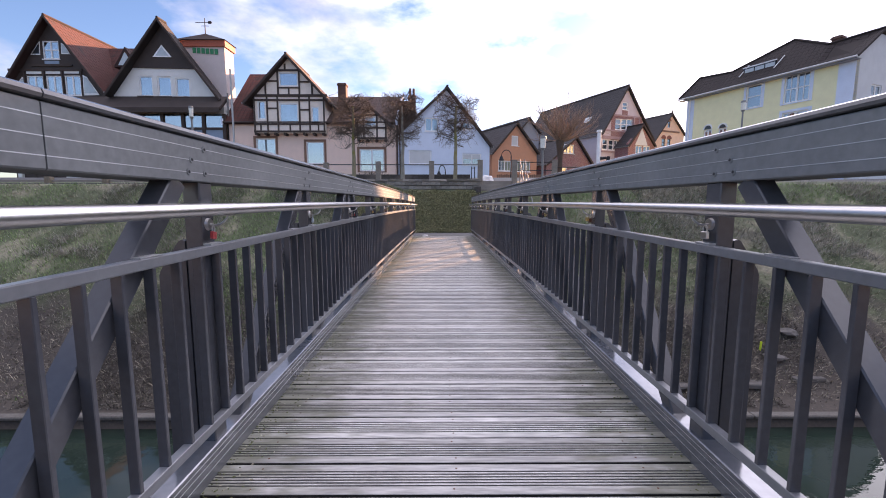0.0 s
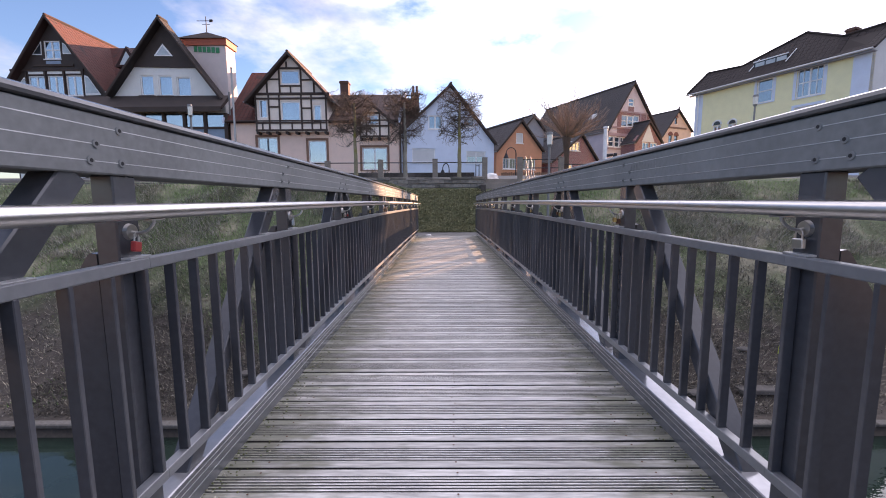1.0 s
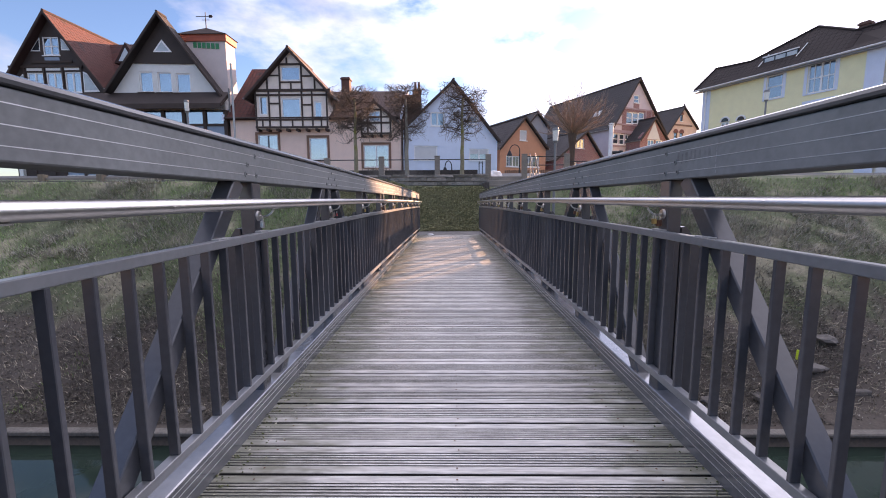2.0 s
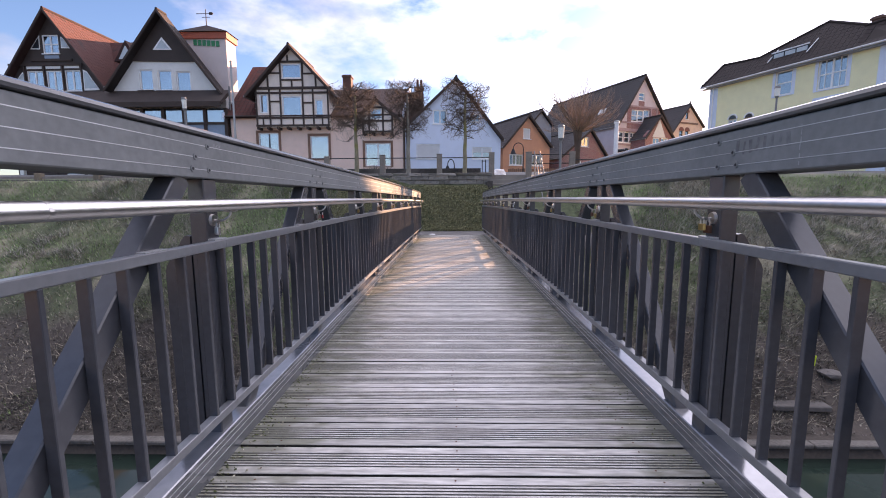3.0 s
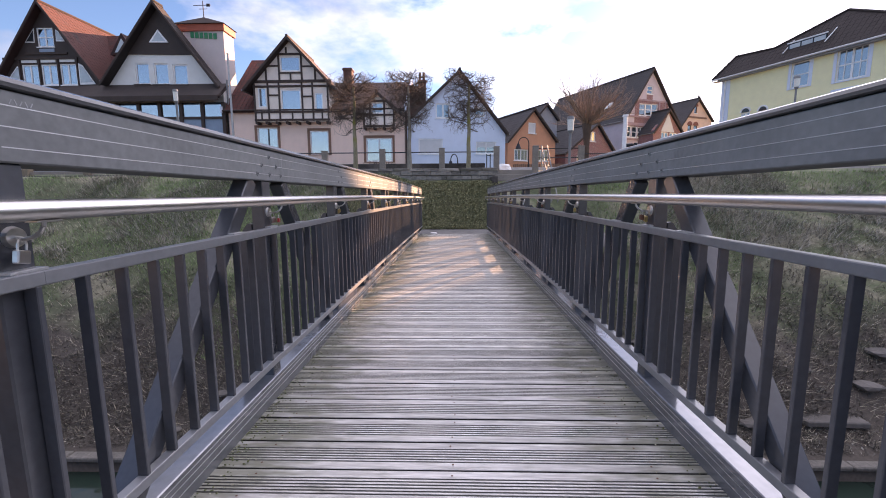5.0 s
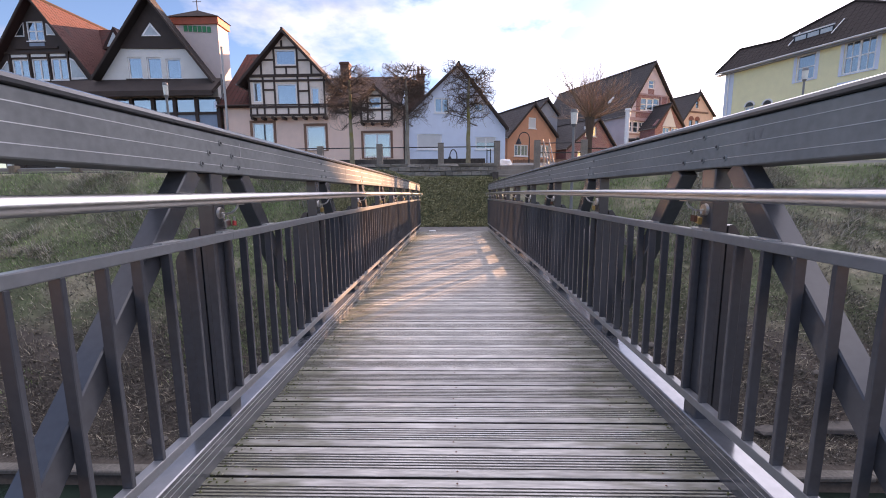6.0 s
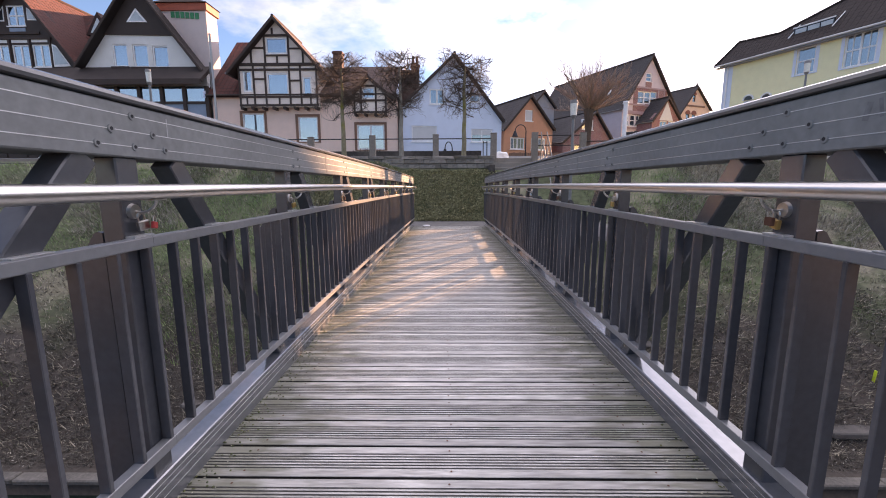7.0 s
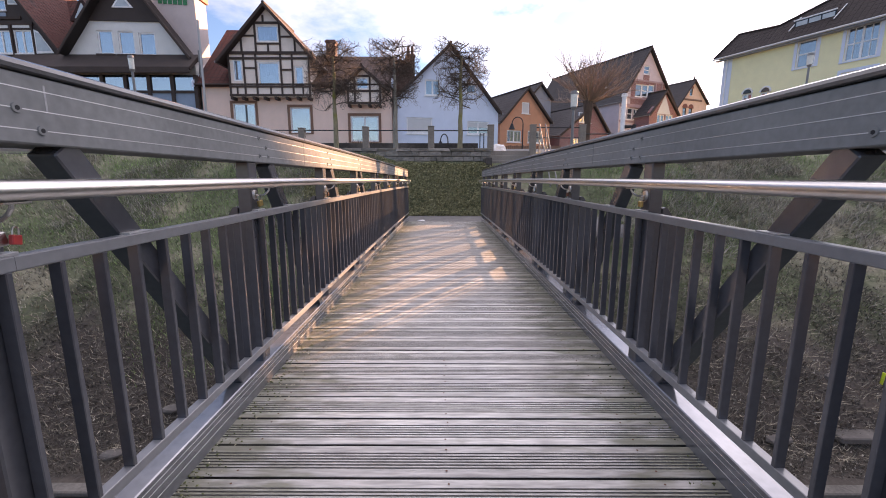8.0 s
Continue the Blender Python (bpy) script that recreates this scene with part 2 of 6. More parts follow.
M["rust"] = mat("rusty metal", (0.14, 0.06, 0.035), 0.8, 0.3)


def blade_material(name, low, high):
    """Grass blades, each of its own shade between two colours."""
    m = bpy.data.materials.new(name)
    m.use_nodes = True
    n, l = m.node_tree.nodes, m.node_tree.links
    b = n["Principled BSDF"]
    b.inputs["Roughness"].default_value = 0.8
    g, r = n.new("ShaderNodeNewGeometry"), n.new("ShaderNodeMix")
    r.data_type = "RGBA"
    r.inputs["A"].default_value, r.inputs["B"].default_value = (*low, 1), (*high, 1)
    l.new(g.outputs["Random Per Island"], r.inputs["Factor"])
    l.new(r.outputs["Result"], b.inputs["Base Color"])
    return m


M["blade_green"] = blade_material("green grass blades", (0.09, 0.155, 0.045), (0.34, 0.46, 0.18))
M["blade_straw"] = blade_material("straw grass blades", (0.11, 0.10, 0.075), (0.56, 0.50, 0.38))
M["blade_grey"] = blade_material("grey brush stems", (0.16, 0.145, 0.12), (0.52, 0.48, 0.41))
M["blade_brown"] = blade_material("withered brown blades", (0.05, 0.045, 0.038), (0.15, 0.135, 0.11))
M["moss"] = blade_material("dark moss crumbs", (0.05, 0.065, 0.02), (0.16, 0.17, 0.07))
M["litter"] = blade_material("leaf crumbs", (0.25, 0.23, 0.15), (0.6, 0.57, 0.45))
M["ivy"] = blade_material("ground cover leaves", (0.085, 0.09, 0.04), (0.36, 0.34, 0.18))


def brick_material():
    m = mat("red brickwork", (0.24, 0.09, 0.07), 0.9, 0.0, 14, 0.0, 0.25)
    n, l = m.node_tree.nodes, m.node_tree.links
    co, br, mp = n.new("ShaderNodeTexCoord"), n.new("ShaderNodeTexBrick"), n.new("ShaderNodeMapping")
    mp.inputs["Rotation"].default_value = (radians(90), 0, 0)
    br.inputs["Scale"].default_value = 1.0
    br.inputs["Brick Width"].default_value, br.inputs["Row Height"].default_value, br.inputs["Mortar Size"].default_value = 0.25, 0.077, 0.008
    br.inputs["Color1"].default_value, br.inputs["Color2"].default_value, br.inputs["Mortar"].default_value = (0.27, 0.11, 0.115, 1), (0.21, 0.09, 0.095, 1), (0.36, 0.33, 0.31, 1)
    l.new(co.outputs["Object"], mp.inputs["Vector"])
    l.new(mp.outputs["Vector"], br.inputs["Vector"])
    l.new(br.outputs["Color"], n["Principled BSDF"].inputs["Base Color"])
    return m


M["brickwork"] = brick_material()


def tile_material(name, color, second, pitch=0.36):
    m = mat(name, color, 0.85, 0.0, 12, 0.0, 0.28, (1, 1, 1), second, 0.03)
    n, l = m.node_tree.nodes, m.node_tree.links
    co = n.new("ShaderNodeTexCoord")
    br = n.new("ShaderNodeTexBrick")
    br.inputs["Scale"].default_value = 1.0
    br.inputs["Brick Width"].default_value, br.inputs["Row Height"].default_value = 0.3, pitch
    br.inputs["Mortar Size"].default_value, br.inputs["Mortar Smooth"].default_value = 0.035, 1.0
    br.offset = 0.0
    l.new(co.outputs["UV"], br.inputs["Vector"])
    bp = n.new("ShaderNodeBump")
    bp.inputs["Strength"].default_value, bp.inputs["Distance"].default_value = 1.0, 0.05
    bp.invert = True
    l.new(br.outputs["Fac"], bp.inputs["Height"])
    b = n["Principled BSDF"]
    l.new(bp.outputs["Normal"], b.inputs["Normal"])
    # shadow of the overlapping tiles, put into the colour of their joints
    old = b.inputs["Base Color"].links[0].from_socket
    joint_shade = n.new("ShaderNodeMix")
    joint_shade.data_type = "RGBA"
    joint_shade.inputs["B"].default_value = (0.02, 0.014, 0.012, 1)
    part_of = n.new("ShaderNodeMath")
    part_of.operation = "MULTIPLY"
    part_of.inputs[1].default_value = 0.7
    l.new(br.outputs["Fac"], part_of.inputs[0])
    l.new(part_of.outputs[0], joint_shade.inputs["Factor"])
    l.new(old, joint_shade.inputs["A"])
    l.new(joint_shade.outputs["Result"], b.inputs["Base Color"])
    return m


M["tile_red"] = tile_material("red clay roof tiles", (0.088, 0.023, 0.018), (0.042, 0.018, 0.017))
M["tile_brown"] = tile_material("brown roof tiles", (0.085, 0.048, 0.04), (0.048, 0.036, 0.033))
M["tile_umber"] = tile_material("dark umber roof tiles", (0.027, 0.018, 0.017), (0.019, 0.014, 0.014))
M["tile_dark"] = tile_material("dark roof tiles", (0.058, 0.053, 0.056), (0.04, 0.04, 0.044))


def glass_material():
    m = bpy.data.materials.new("window glass")
    m.use_nodes = True
    n, l = m.node_tree.nodes, m.node_tree.links
    n.clear()
    tr, gl, mx, out = (n.new(k) for k in ("ShaderNodeBsdfTransparent", "ShaderNodeBsdfGlossy", "ShaderNodeMixShader", "ShaderNodeOutputMaterial"))
    tr.inputs["Color"].default_value = (0.75, 0.8, 0.82, 1)
    gl.inputs["Roughness"].default_value = 0.02
    mx.inputs["Fac"].default_value = 0.3
    l.new(tr.outputs[0], mx.inputs[1])
    l.new(gl.outputs[0], mx.inputs[2])
    l.new(mx.outputs[0], out.inputs["Surface"])
    return m


M["glass"] = glass_material()


def water_material():
    m = bpy.data.materials.new("canal water")
    m.use_nodes = True
    n, l = m.node_tree.nodes, m.node_tree.links
    b = n["Principled BSDF"]
    b.inputs["Base Color"].default_value = (0.022, 0.036, 0.028, 1)
    b.inputs["Roughness"].default_value = 0.005
    b.inputs["IOR"].default_value = 1.36
    co, no, bp = n.new("ShaderNodeTexCoord"), n.new("ShaderNodeTexNoise"), n.new("ShaderNodeBump")
    no.inputs["Scale"].default_value, no.inputs["Detail"].default_value = 5.0, 3
    bp.inputs["Strength"].default_value, bp.inputs["Distance"].default_value = 0.06, 0.03
    l.new(co.outputs["Object"], no.inputs["Vector"])
    l.new(no.outputs["Fac"], bp.inputs["Height"])
    l.new(bp.outputs["Normal"], b.inputs["Normal"])
    return m


M["water"] = water_material()


def deck_material():
    """Grooved softwood gone silver grey, with long grain, knots, stains, moss on the left and a darker right edge."""
    m = bpy.data.materials.new("weathered deck wood")
    m.use_nodes = True
    n, l = m.node_tree.nodes, m.node_tree.links
    b = n["Principled BSDF"]
    co, info = n.new("ShaderNodeTexCoord"), n.new("ShaderNodeObjectInfo")
    spread = n.new("ShaderNodeCombineXYZ")
    times = n.new("ShaderNodeMath")
    times.operation = "MULTIPLY"
    times.inputs[1].default_value = 37.0
    l.new(info.outputs["Random"], times.inputs[0])
    for k in (0, 1, 2):
        l.new(times.outputs[0], spread.inputs[k])
    add = n.new("ShaderNodeVectorMath")
    l.new(co.outputs["Object"], add.inputs[0])
    l.new(spread.outputs[0], add.inputs[1])

    def tex(scale, stretch, detail=5):
        mp, no = n.new("ShaderNodeMapping"), n.new("ShaderNodeTexNoise")
        mp.inputs["Scale"].default_value = stretch
        no.inputs["Scale"].default_value, no.inputs["Detail"].default_value = scale, detail
        l.new(add.outputs[0], mp.inputs["Vector"])
        l.new(mp.outputs["Vector"], no.inputs["Vector"])
        return no.outputs["Fac"]
    grain, stain, blot = tex(70, (0.12, 1, 1)), tex(5, (0.5, 1, 1), 4), tex(14, (0.4, 1, 1), 3)
    ramp = n.new("ShaderNodeValToRGB")
    e = ramp.color_ramp.elements
    e[0].position, e[0].color = 0.34, (0.36, 0.345, 0.325, 1)
    e[1].position, e[1].color = 0.66, (0.62, 0.60, 0.57, 1)
    l.new(grain, ramp.inputs["Fac"])
    tone = n.new("ShaderNodeMapRange")
    tone.inputs["From Min"].default_value, tone.inputs["From Max"].default_value = 0.3, 0.7
    tone.inputs["To Min"].default_value, tone.inputs["To Max"].default_value = 0.8, 1.15
    l.new(stain, tone.inputs["Value"])
    each = n.new("ShaderNodeMapRange")
    each.inputs["To Min"].default_value, each.inputs["To Max"].default_value = 0.8, 1.2
    l.new(info.outputs["Random"], each.inputs["Value"])
    mul = n.new("ShaderNodeMath")
    mul.operation = "MULTIPLY"
    l.new(tone.outputs[0], mul.inputs[0])
    l.new(each.outputs[0], mul.inputs[1])
    col = n.new("ShaderNodeVectorMath")
    col.operation = "SCALE"
    l.new(ramp.outputs["Color"], col.inputs[0])
    l.new(mul.outputs[0], col.inputs["Scale"])
    # moss along the left side; the same colour darkens the right edge
    sep = n.new("ShaderNodeSeparateXYZ")
    l.new(co.outputs["Object"], sep.inputs[0])
    left = n.new("ShaderNodeMapRange")
    left.inputs["From Min"].default_value, left.inputs["From Max"].default_value = -0.4, -0.95
    l.new(sep.outputs["X"], left.inputs["Value"])
    right = n.new("ShaderNodeMapRange")
    right.inputs["From Min"].default_value, right.inputs["From Max"].default_value = 0.4, 0.96
    right.inputs["To Max"].default_value = 0.95
    l.new(sep.outputs["X"], right.inputs["Value"])
    edge = n.new("ShaderNodeMath")
    edge.operation = "MAXIMUM"
    l.new(left.outputs[0], edge.inputs[0])
    l.new(right.outputs[0], edge.inputs[1])
    moss = n.new("ShaderNodeMath")
    moss.operation = "MULTIPLY_ADD"
    moss.inputs[2].default_value = -0.62
    l.new(blot, moss.inputs[0])
    moss.inputs[1].default_value = 1.0
    both = n.new("ShaderNodeMath")
    both.operation = "MULTIPLY_ADD"
    both.inputs[1].default_value = 0.42
    l.new(edge.outputs[0], both.inputs[0])
    l.new(moss.outputs[0], both.inputs[2])
    mask = n.new("ShaderNodeMapRange")
    mask.inputs["From Min"].default_value, mask.inputs["From Max"].default_value = 0.0, 0.22
    mask.inputs["To Max"].default_value = 0.72
    l.new(both.outputs[0], mask.inputs["Value"])
    mix = n.new("ShaderNodeMix")
    mix.data_type = "RGBA"
    mix.inputs["B"].default_value = (0.14, 0.145, 0.085, 1)
    l.new(mask.outputs[0], mix.inputs["Factor"])
    l.new(col.outputs["Vector"], mix.inputs["A"])
    l.new(mix.outputs["Result"], b.inputs["Base Color"])
    rough = n.new("ShaderNodeMapRange")
    rough.inputs["To Min"].default_value, rough.inputs["To Max"].default_value = 0.25, 0.55
    b.inputs["Specular IOR Level"].default_value = 0.6
    l.new(blot, rough.inputs["Value"])
    l.new(rough.outputs[0], b.inputs["Roughness"])
    bp = n.new("ShaderNodeBump")
    bp.inputs["Strength"].default_value, bp.inputs["Distance"].default_value = 0.35, 0.004
    l.new(grain, bp.inputs["Height"])
    l.new(bp.outputs["Normal"], b.inputs["Normal"])
    return m


M["wood"] = deck_material()
# groove faces get a darker colour, plank sides and undersides a near-black one
M["wood_groove"] = mat("darker deck groove faces", (0.21, 0.2, 0.18), 0.85, 0.0, 40, 0.3, 0.45)
M["wood_joint"] = mat("near-black plank sides", (0.032, 0.03, 0.026), 0.8, 0.0, 40, 0.3, 0.4)


# ---- mesh helpers ----
def finish(bm, name, material, parent=None, label="", uv=False):
    me = bpy.data.meshes.new(name)
    bmesh.ops.recalc_face_normals(bm, faces=bm.faces)
    bm.to_mesh(me)
    bm.free()
    for k in (material if isinstance(material, (list, tuple)) else [material]):
        me.materials.append(M[k] if isinstance(k, str) else k)
    ob = new(name, me)
    if parent:
        ob.parent = parent
    if label:
        ob["label"] = label
    return ob


def part(name, bm, material, parent, label=""):
    return finish(bm, name, material, parent, label)


def thing(name, at=(0, 0, 0), turn=0.0, label="", category="", group="", kind=""):
    ob = new(name)
    ob.matrix_world = pose(*at, 0, 0, turn)
    return tagged(ob, label, category, group, kind)


def box(bm, x0, x1, y0, y1, z0, z1, m=None, bevel=0.0):
    r = bmesh.ops.create_cube(bm, size=1.0)
    mt = Matrix.LocRotScale(((x0 + x1) / 2, (y0 + y1) / 2, (z0 + z1) / 2), None, (abs(x1 - x0), abs(y1 - y0), abs(z1 - z0)))
    bmesh.ops.transform(bm, matrix=(m @ mt) if m else mt, verts=r["verts"])
    if bevel:
        es = list({e for v in r["verts"] for e in v.link_edges})
        bmesh.ops.bevel(bm, geom=es, offset=bevel, segments=1, affect="EDGES")
    return bm


def boxes(*args):
    bm = bmesh.new()
    for a in args:
        box(bm, *a)
    return bm


def tube(bm, p0, p1, r0, r1=None, sides=8):
    p0, p1 = Vector(p0), Vector(p1)
    r1 = r0 if r1 is None else r1
    d = p1 - p0
    q = d.to_track_quat("Z", "Y").to_matrix().to_4x4()
    r = bmesh.ops.create_cone(bm, cap_ends=True, segments=sides, radius1=r0, radius2=max(r1, 0.0005), depth=d.length)
    bmesh.ops.transform(bm, matrix=Matrix.Translation((p0 + p1) / 2) @ q, verts=r["verts"])
    return bm


def prism(bm, pts, y0, y1):
    """A closed prism: the outline pts (x, z) from y0 to y1."""
    a = [bm.verts.new((x, y0, z)) for x, z in pts]
    b = [bm.verts.new((x, y1, z)) for x, z in pts]
    bm.faces.new(a)
    bm.faces.new(list(reversed(b)))
    k = len(pts)
    for i in range(k):
        bm.faces.new((a[i], b[i], b[(i + 1) % k], a[(i + 1) % k]))
    return bm

# ---- ground, water, banks ----
X0 = 0.085                    # the bridge's centre line
CAMBER, MID = 0.00078, 4.03     # the deck's arch, highest at MID
BAY, BAYS = 1.2, 8            # truss bays to each side of the middle
Y_NEAR, Y_FAR = MID - BAY * BAYS, MID + BAY * BAYS
WATER = -4.05


def deck_z(y):
    return CAMBER * (1.8 - (y - MID) ** 2)


def lerp(v, *stops):
    for (a, za), (b, zb) in zip(stops, stops[1:]):
        if v <= b:
            k = max(0.0, (v - a) / (b - a))
            return za + (zb - za) * k
    return stops[-1][1]


def ground_z(x, y):
    if y < MID:
        y2 = 2 * MID - y
        return lerp(y2, (4, -4.8), (8.5, -4.8), (8.9, -3.75), (17.6, 1.75), (60, 2.0), (4000, 2.0))
    z = lerp(y, (4, -4.8), (8.72, -4.8), (8.78, -3.8), (9.6, -3.6), (12.5, -1.5), (17.8, 1.8), (20.0, 2.05), (27, 2.6), (29.5, 2.8), (60, 3.0), (4000, 3.0))
    n = noise.noise((x * 0.35, y * 0.35, 0)) * 0.22 + noise.noise((x * 1.3, y * 1.3, 5)) * 0.07
    z += n * lerp(y, (9.0, 0), (10.5, 1), (16.5, 1), (18, 0), (30, 0))
    side = max(lerp(abs(x - X0), (1.6, 1.0), (2.6, 0.0), (99, 0)), lerp(abs(x - 3.2), (1.6, 1.0), (2.4, 0.0), (99, 0)) if y > 13.0 else 0)
    pad = lerp(y, (9, -3.75), (11.2, -2.8), (13.3, -0.3), (13.5, -0.13), (15.6, -0.1), (17.3, 1.35), (18.2, 1.6), (20, 2.05), (27, 2.6), (30, 2.8))
    if 9 < y < 20:
        z = z + (pad - z) * side
    return z


def build_ground():
    def axis(fine, far):
        v = list(fine)
        for f in far:
            v = [-f] + v + [f]
        return v
    xs = axis(np.arange(-24, 24.01, 0.35), (27, 32, 40, 60, 120, 400, 1500, 4000))
    ys = [-4000, -1500, -400, -100, -40, -20, -12, -9, -6, -4, -2, -1.2, -0.8] + list(np.arange(0, 8.6, 1.0)) + [8.72, 8.78] + list(np.arange(9.0, 20.6, 0.3)) + [21, 23, 25, 27, 28, 29.5, 33, 40, 60, 120, 400, 1500, 4000]
    bm = bmesh.new()
    rows = [[bm.verts.new((x, y, ground_z(x, y))) for x in xs] for y in ys]
    for r0, r1, y in zip(rows, rows[1:], ys):
        for i in range(len(xs) - 1):
            f = bm.faces.new((r0[i], r0[i + 1], r1[i + 1], r1[i]))
            f.smooth = True
            x = xs[i]
            f.material_index = 0
            if 20.0 < y < 29.0:
                f.material_index = 2
            elif y < 0:
                f.material_index = 1
            elif 13.1 < y < 15.4 and -1.6 < x < 4.6:
                f.material_index = 2
    g = finish(bm, "ground", ["bank", "earth", "path"])
    tagged(g, "grassy canal bank with bare earth near the water", "ground", kind="structure")
    bm = bmesh.new()
    box(bm, -400, 400, -1.0, 8.76, WATER - 0.4, WATER)
    tagged(finish(bm, "water", "water"), "still dark green canal water reflecting the sky", "water", kind="structure")


build_ground()

# ---- the bridge ----
def sweep(bm, pts, y0, y1, step=0.6):
    """The outline pts (x, z) swept along y, following the arch of the deck."""
    k = max(1, round((y1 - y0) / step))
    rings = []
    for i in range(k + 1):
        y = y0 + (y1 - y0) * i / k
        rings.append([bm.verts.new((x, y, z + deck_z(y))) for x, z in pts])
    n = len(pts)
    bm.faces.new(rings[0])
    bm.faces.new(list(reversed(rings[-1])))
    for a, b in zip(rings, rings[1:]):
        for i in range(n):
            bm.faces.new((a[i], b[i], b[(i + 1) % n], a[(i + 1) % n]))
    return bm


def rect(x0, x1, z0, z1, c=0.0):
    if not c:
        return [(x0, z0), (x1, z0), (x1, z1), (x0, z1)]
    return [(x0 + c, z0), (x1 - c, z0), (x1, z0 + c), (x1, z1 - c), (x1 - c, z1), (x0 + c, z1), (x0, z1 - c), (x0, z0 + c)]


def ring(r, cx, cz, n=12):
    return [(cx + r * math.cos(2 * math.pi * i / n), cz + r * math.sin(2 * math.pi * i / n)) for i in range(n)]


DECK_HALF = 0.943
LEDGE_Z = 0.122
RAIL_Z = 0.895
FOOT_Z = (0.2, 0.234)           # bottom rail of the infill panels
CHORD = (1.128, 1.278)


def build_side(s):
    """One truss of the bridge with its railing; s = -1 or 1."""
    def sx(a, b):
        return tuple(sorted((X0 + s * a, X0 + s * b)))
    word = "dark grey painted steel truss parapet with a stainless handrail"
    t = thing("bridge_truss", (X0 + s, MID, -0.2), 0, word, "bridge truss", "trusses of the footbridge")
    back = Matrix.Translation((-X0 - s, -MID, 0.2))

    def add(name, bm, material, parent, label=""):
        bm.transform(back)
        return part(name, bm, material, parent, label)
    # upper chord in lengths butted at joints, with a rounded cap
    chord_at = []
    joints = [Y_NEAR - 0.1, MID - 3.05, MID + 1.9, MID + 6.4, Y_FAR + 0.1]
    for y0, y1 in zip(joints, joints[1:]):
        bm = sweep(bmesh.new(), rect(*sx(0.946, 1.12), *CHORD, 0.004), y0 + 0.002, y1 - 0.002)
        chord = add("top_chord", bm, "chord", t)
        chord_at.append(chord)
        cap = [(0.956, 1.282), (0.94, 1.285), (0.936, 1.293), (0.94, 1.303), (0.954, 1.309), (1.112, 1.309), (1.126, 1.303), (1.13, 1.293), (1.126, 1.285), (1.11, 1.282)]
        bm = sweep(bmesh.new(), [(X0 + s * x, z) for x, z in cap], y0 + 0.002, y1 - 0.002)
        add("cap", bm, "cap", chord)
        for z in (1.160, 1.203, 1.247):
            bm = sweep(bmesh.new(), rect(*sx(0.9452, 0.949), z - 0.0011, z + 0.0011), y0 + 0.002, y1 - 0.002)
            add("groove_line", bm, "groove", chord)
        bm = sweep(bmesh.new(), rect(*sx(0.985, 1.08), 1.276, 1.284), y0 + 0.002, y1 - 0.002)
        add("cap_seat", bm, "steel", chord)
    if s == 1:
        # a faint smeared scribble and a pale scratch on the chord, too worn to read
        rs = random.Random(6)
        for y0, count in ((2.69, 8), (3.8, 3)):
            for k in range(count):
                y = y0 - 0.03 * k
                z = deck_z(y) + 1.215 + rs.uniform(-0.006, 0.006)
                w = rs.uniform(0.004, 0.008)
                m = Matrix.Translation((0, y, z)) @ Matrix.Rotation(rs.uniform(-0.3, 0.3), 4, "X")
                bm = box(bmesh.new(), *sx(0.9456, 0.947), -w, w, -0.02, 0.022, m)
                add("scuff", bm, "scuff", chord_at[1])
        for k in range(6):
            y, z = 2.436 + rs.uniform(-0.002, 0.002), deck_z(2.436) + 1.14 + 0.021 * k
            add("scratch", boxes((*sx(0.9454, 0.947), y - 0.0016, y + 0.0016, z, z + rs.uniform(0.008, 0.019))), "worn", chord_at[1])
    else:
        # a pale vertical scratch and a small pale scribble on the other chord
        z = deck_z(4.18)
        add("scratch", boxes((*sx(0.9454, 0.947), 4.178, 4.183, z + 1.205, z + 1.262)), "worn", chord_at[1])
        for k in range(5):
            y, z = 2.83 + 0.011 * k, deck_z(2.83) + 1.256
            m = Matrix.Translation((0, y, z)) @ Matrix.Rotation((-0.5, 0.4)[k % 2], 4, "X")
            add("scratch", box(bmesh.new(), *sx(0.9454, 0.947), -0.0012, 0.0012, -0.006, 0.006, m), "worn", chord_at[1])
    # lower chord: an inner face with lines and a flat ledge
    bm = sweep(bmesh.new(), rect(*sx(DECK_HALF, 1.04), -0.14, LEDGE_Z, 0.004), Y_NEAR - 0.1, Y_FAR + 0.1)
    low = add("bottom_chord", bm, "ledge", t)
    for z in (0.048, 0.078, 0.1):
        bm = sweep(bmesh.new(), rect(*sx(DECK_HALF - 0.0012, DECK_HALF + 0.002), z - 0.0009, z + 0.0009), Y_NEAR - 0.1, Y_FAR + 0.1)
        add("groove_line", bm, "groove", low)
    # handrail tube
    bm = sweep(bmesh.new(), ring(0.0222, X0 + s * 0.882, 1.030, 16), Y_NEAR, Y_FAR)
    for f in bm.faces:
        f.smooth = len(f.verts) == 4
    add("handrail", bm, "stainless", t, "brushed stainless steel handrail tube")
    for y in (MID - 1.95, MID + 2.85, MID + 7.0):
        z = deck_z(y) + 1.030
        add("sleeve", tube(bmesh.new(), (X0 + s * 0.882, y - 0.005, z), (X0 + s * 0.882, y + 0.005, z), 0.0226, 0.0226, 16), "stainless", t)
    # posts, stiffeners, diagonals, bolts, brackets
    for i in range(-BAYS, BAYS + 1):
        y = MID + BAY * i
        z = deck_z(y)
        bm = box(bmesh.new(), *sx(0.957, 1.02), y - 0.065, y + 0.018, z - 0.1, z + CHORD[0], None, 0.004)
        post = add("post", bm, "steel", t)
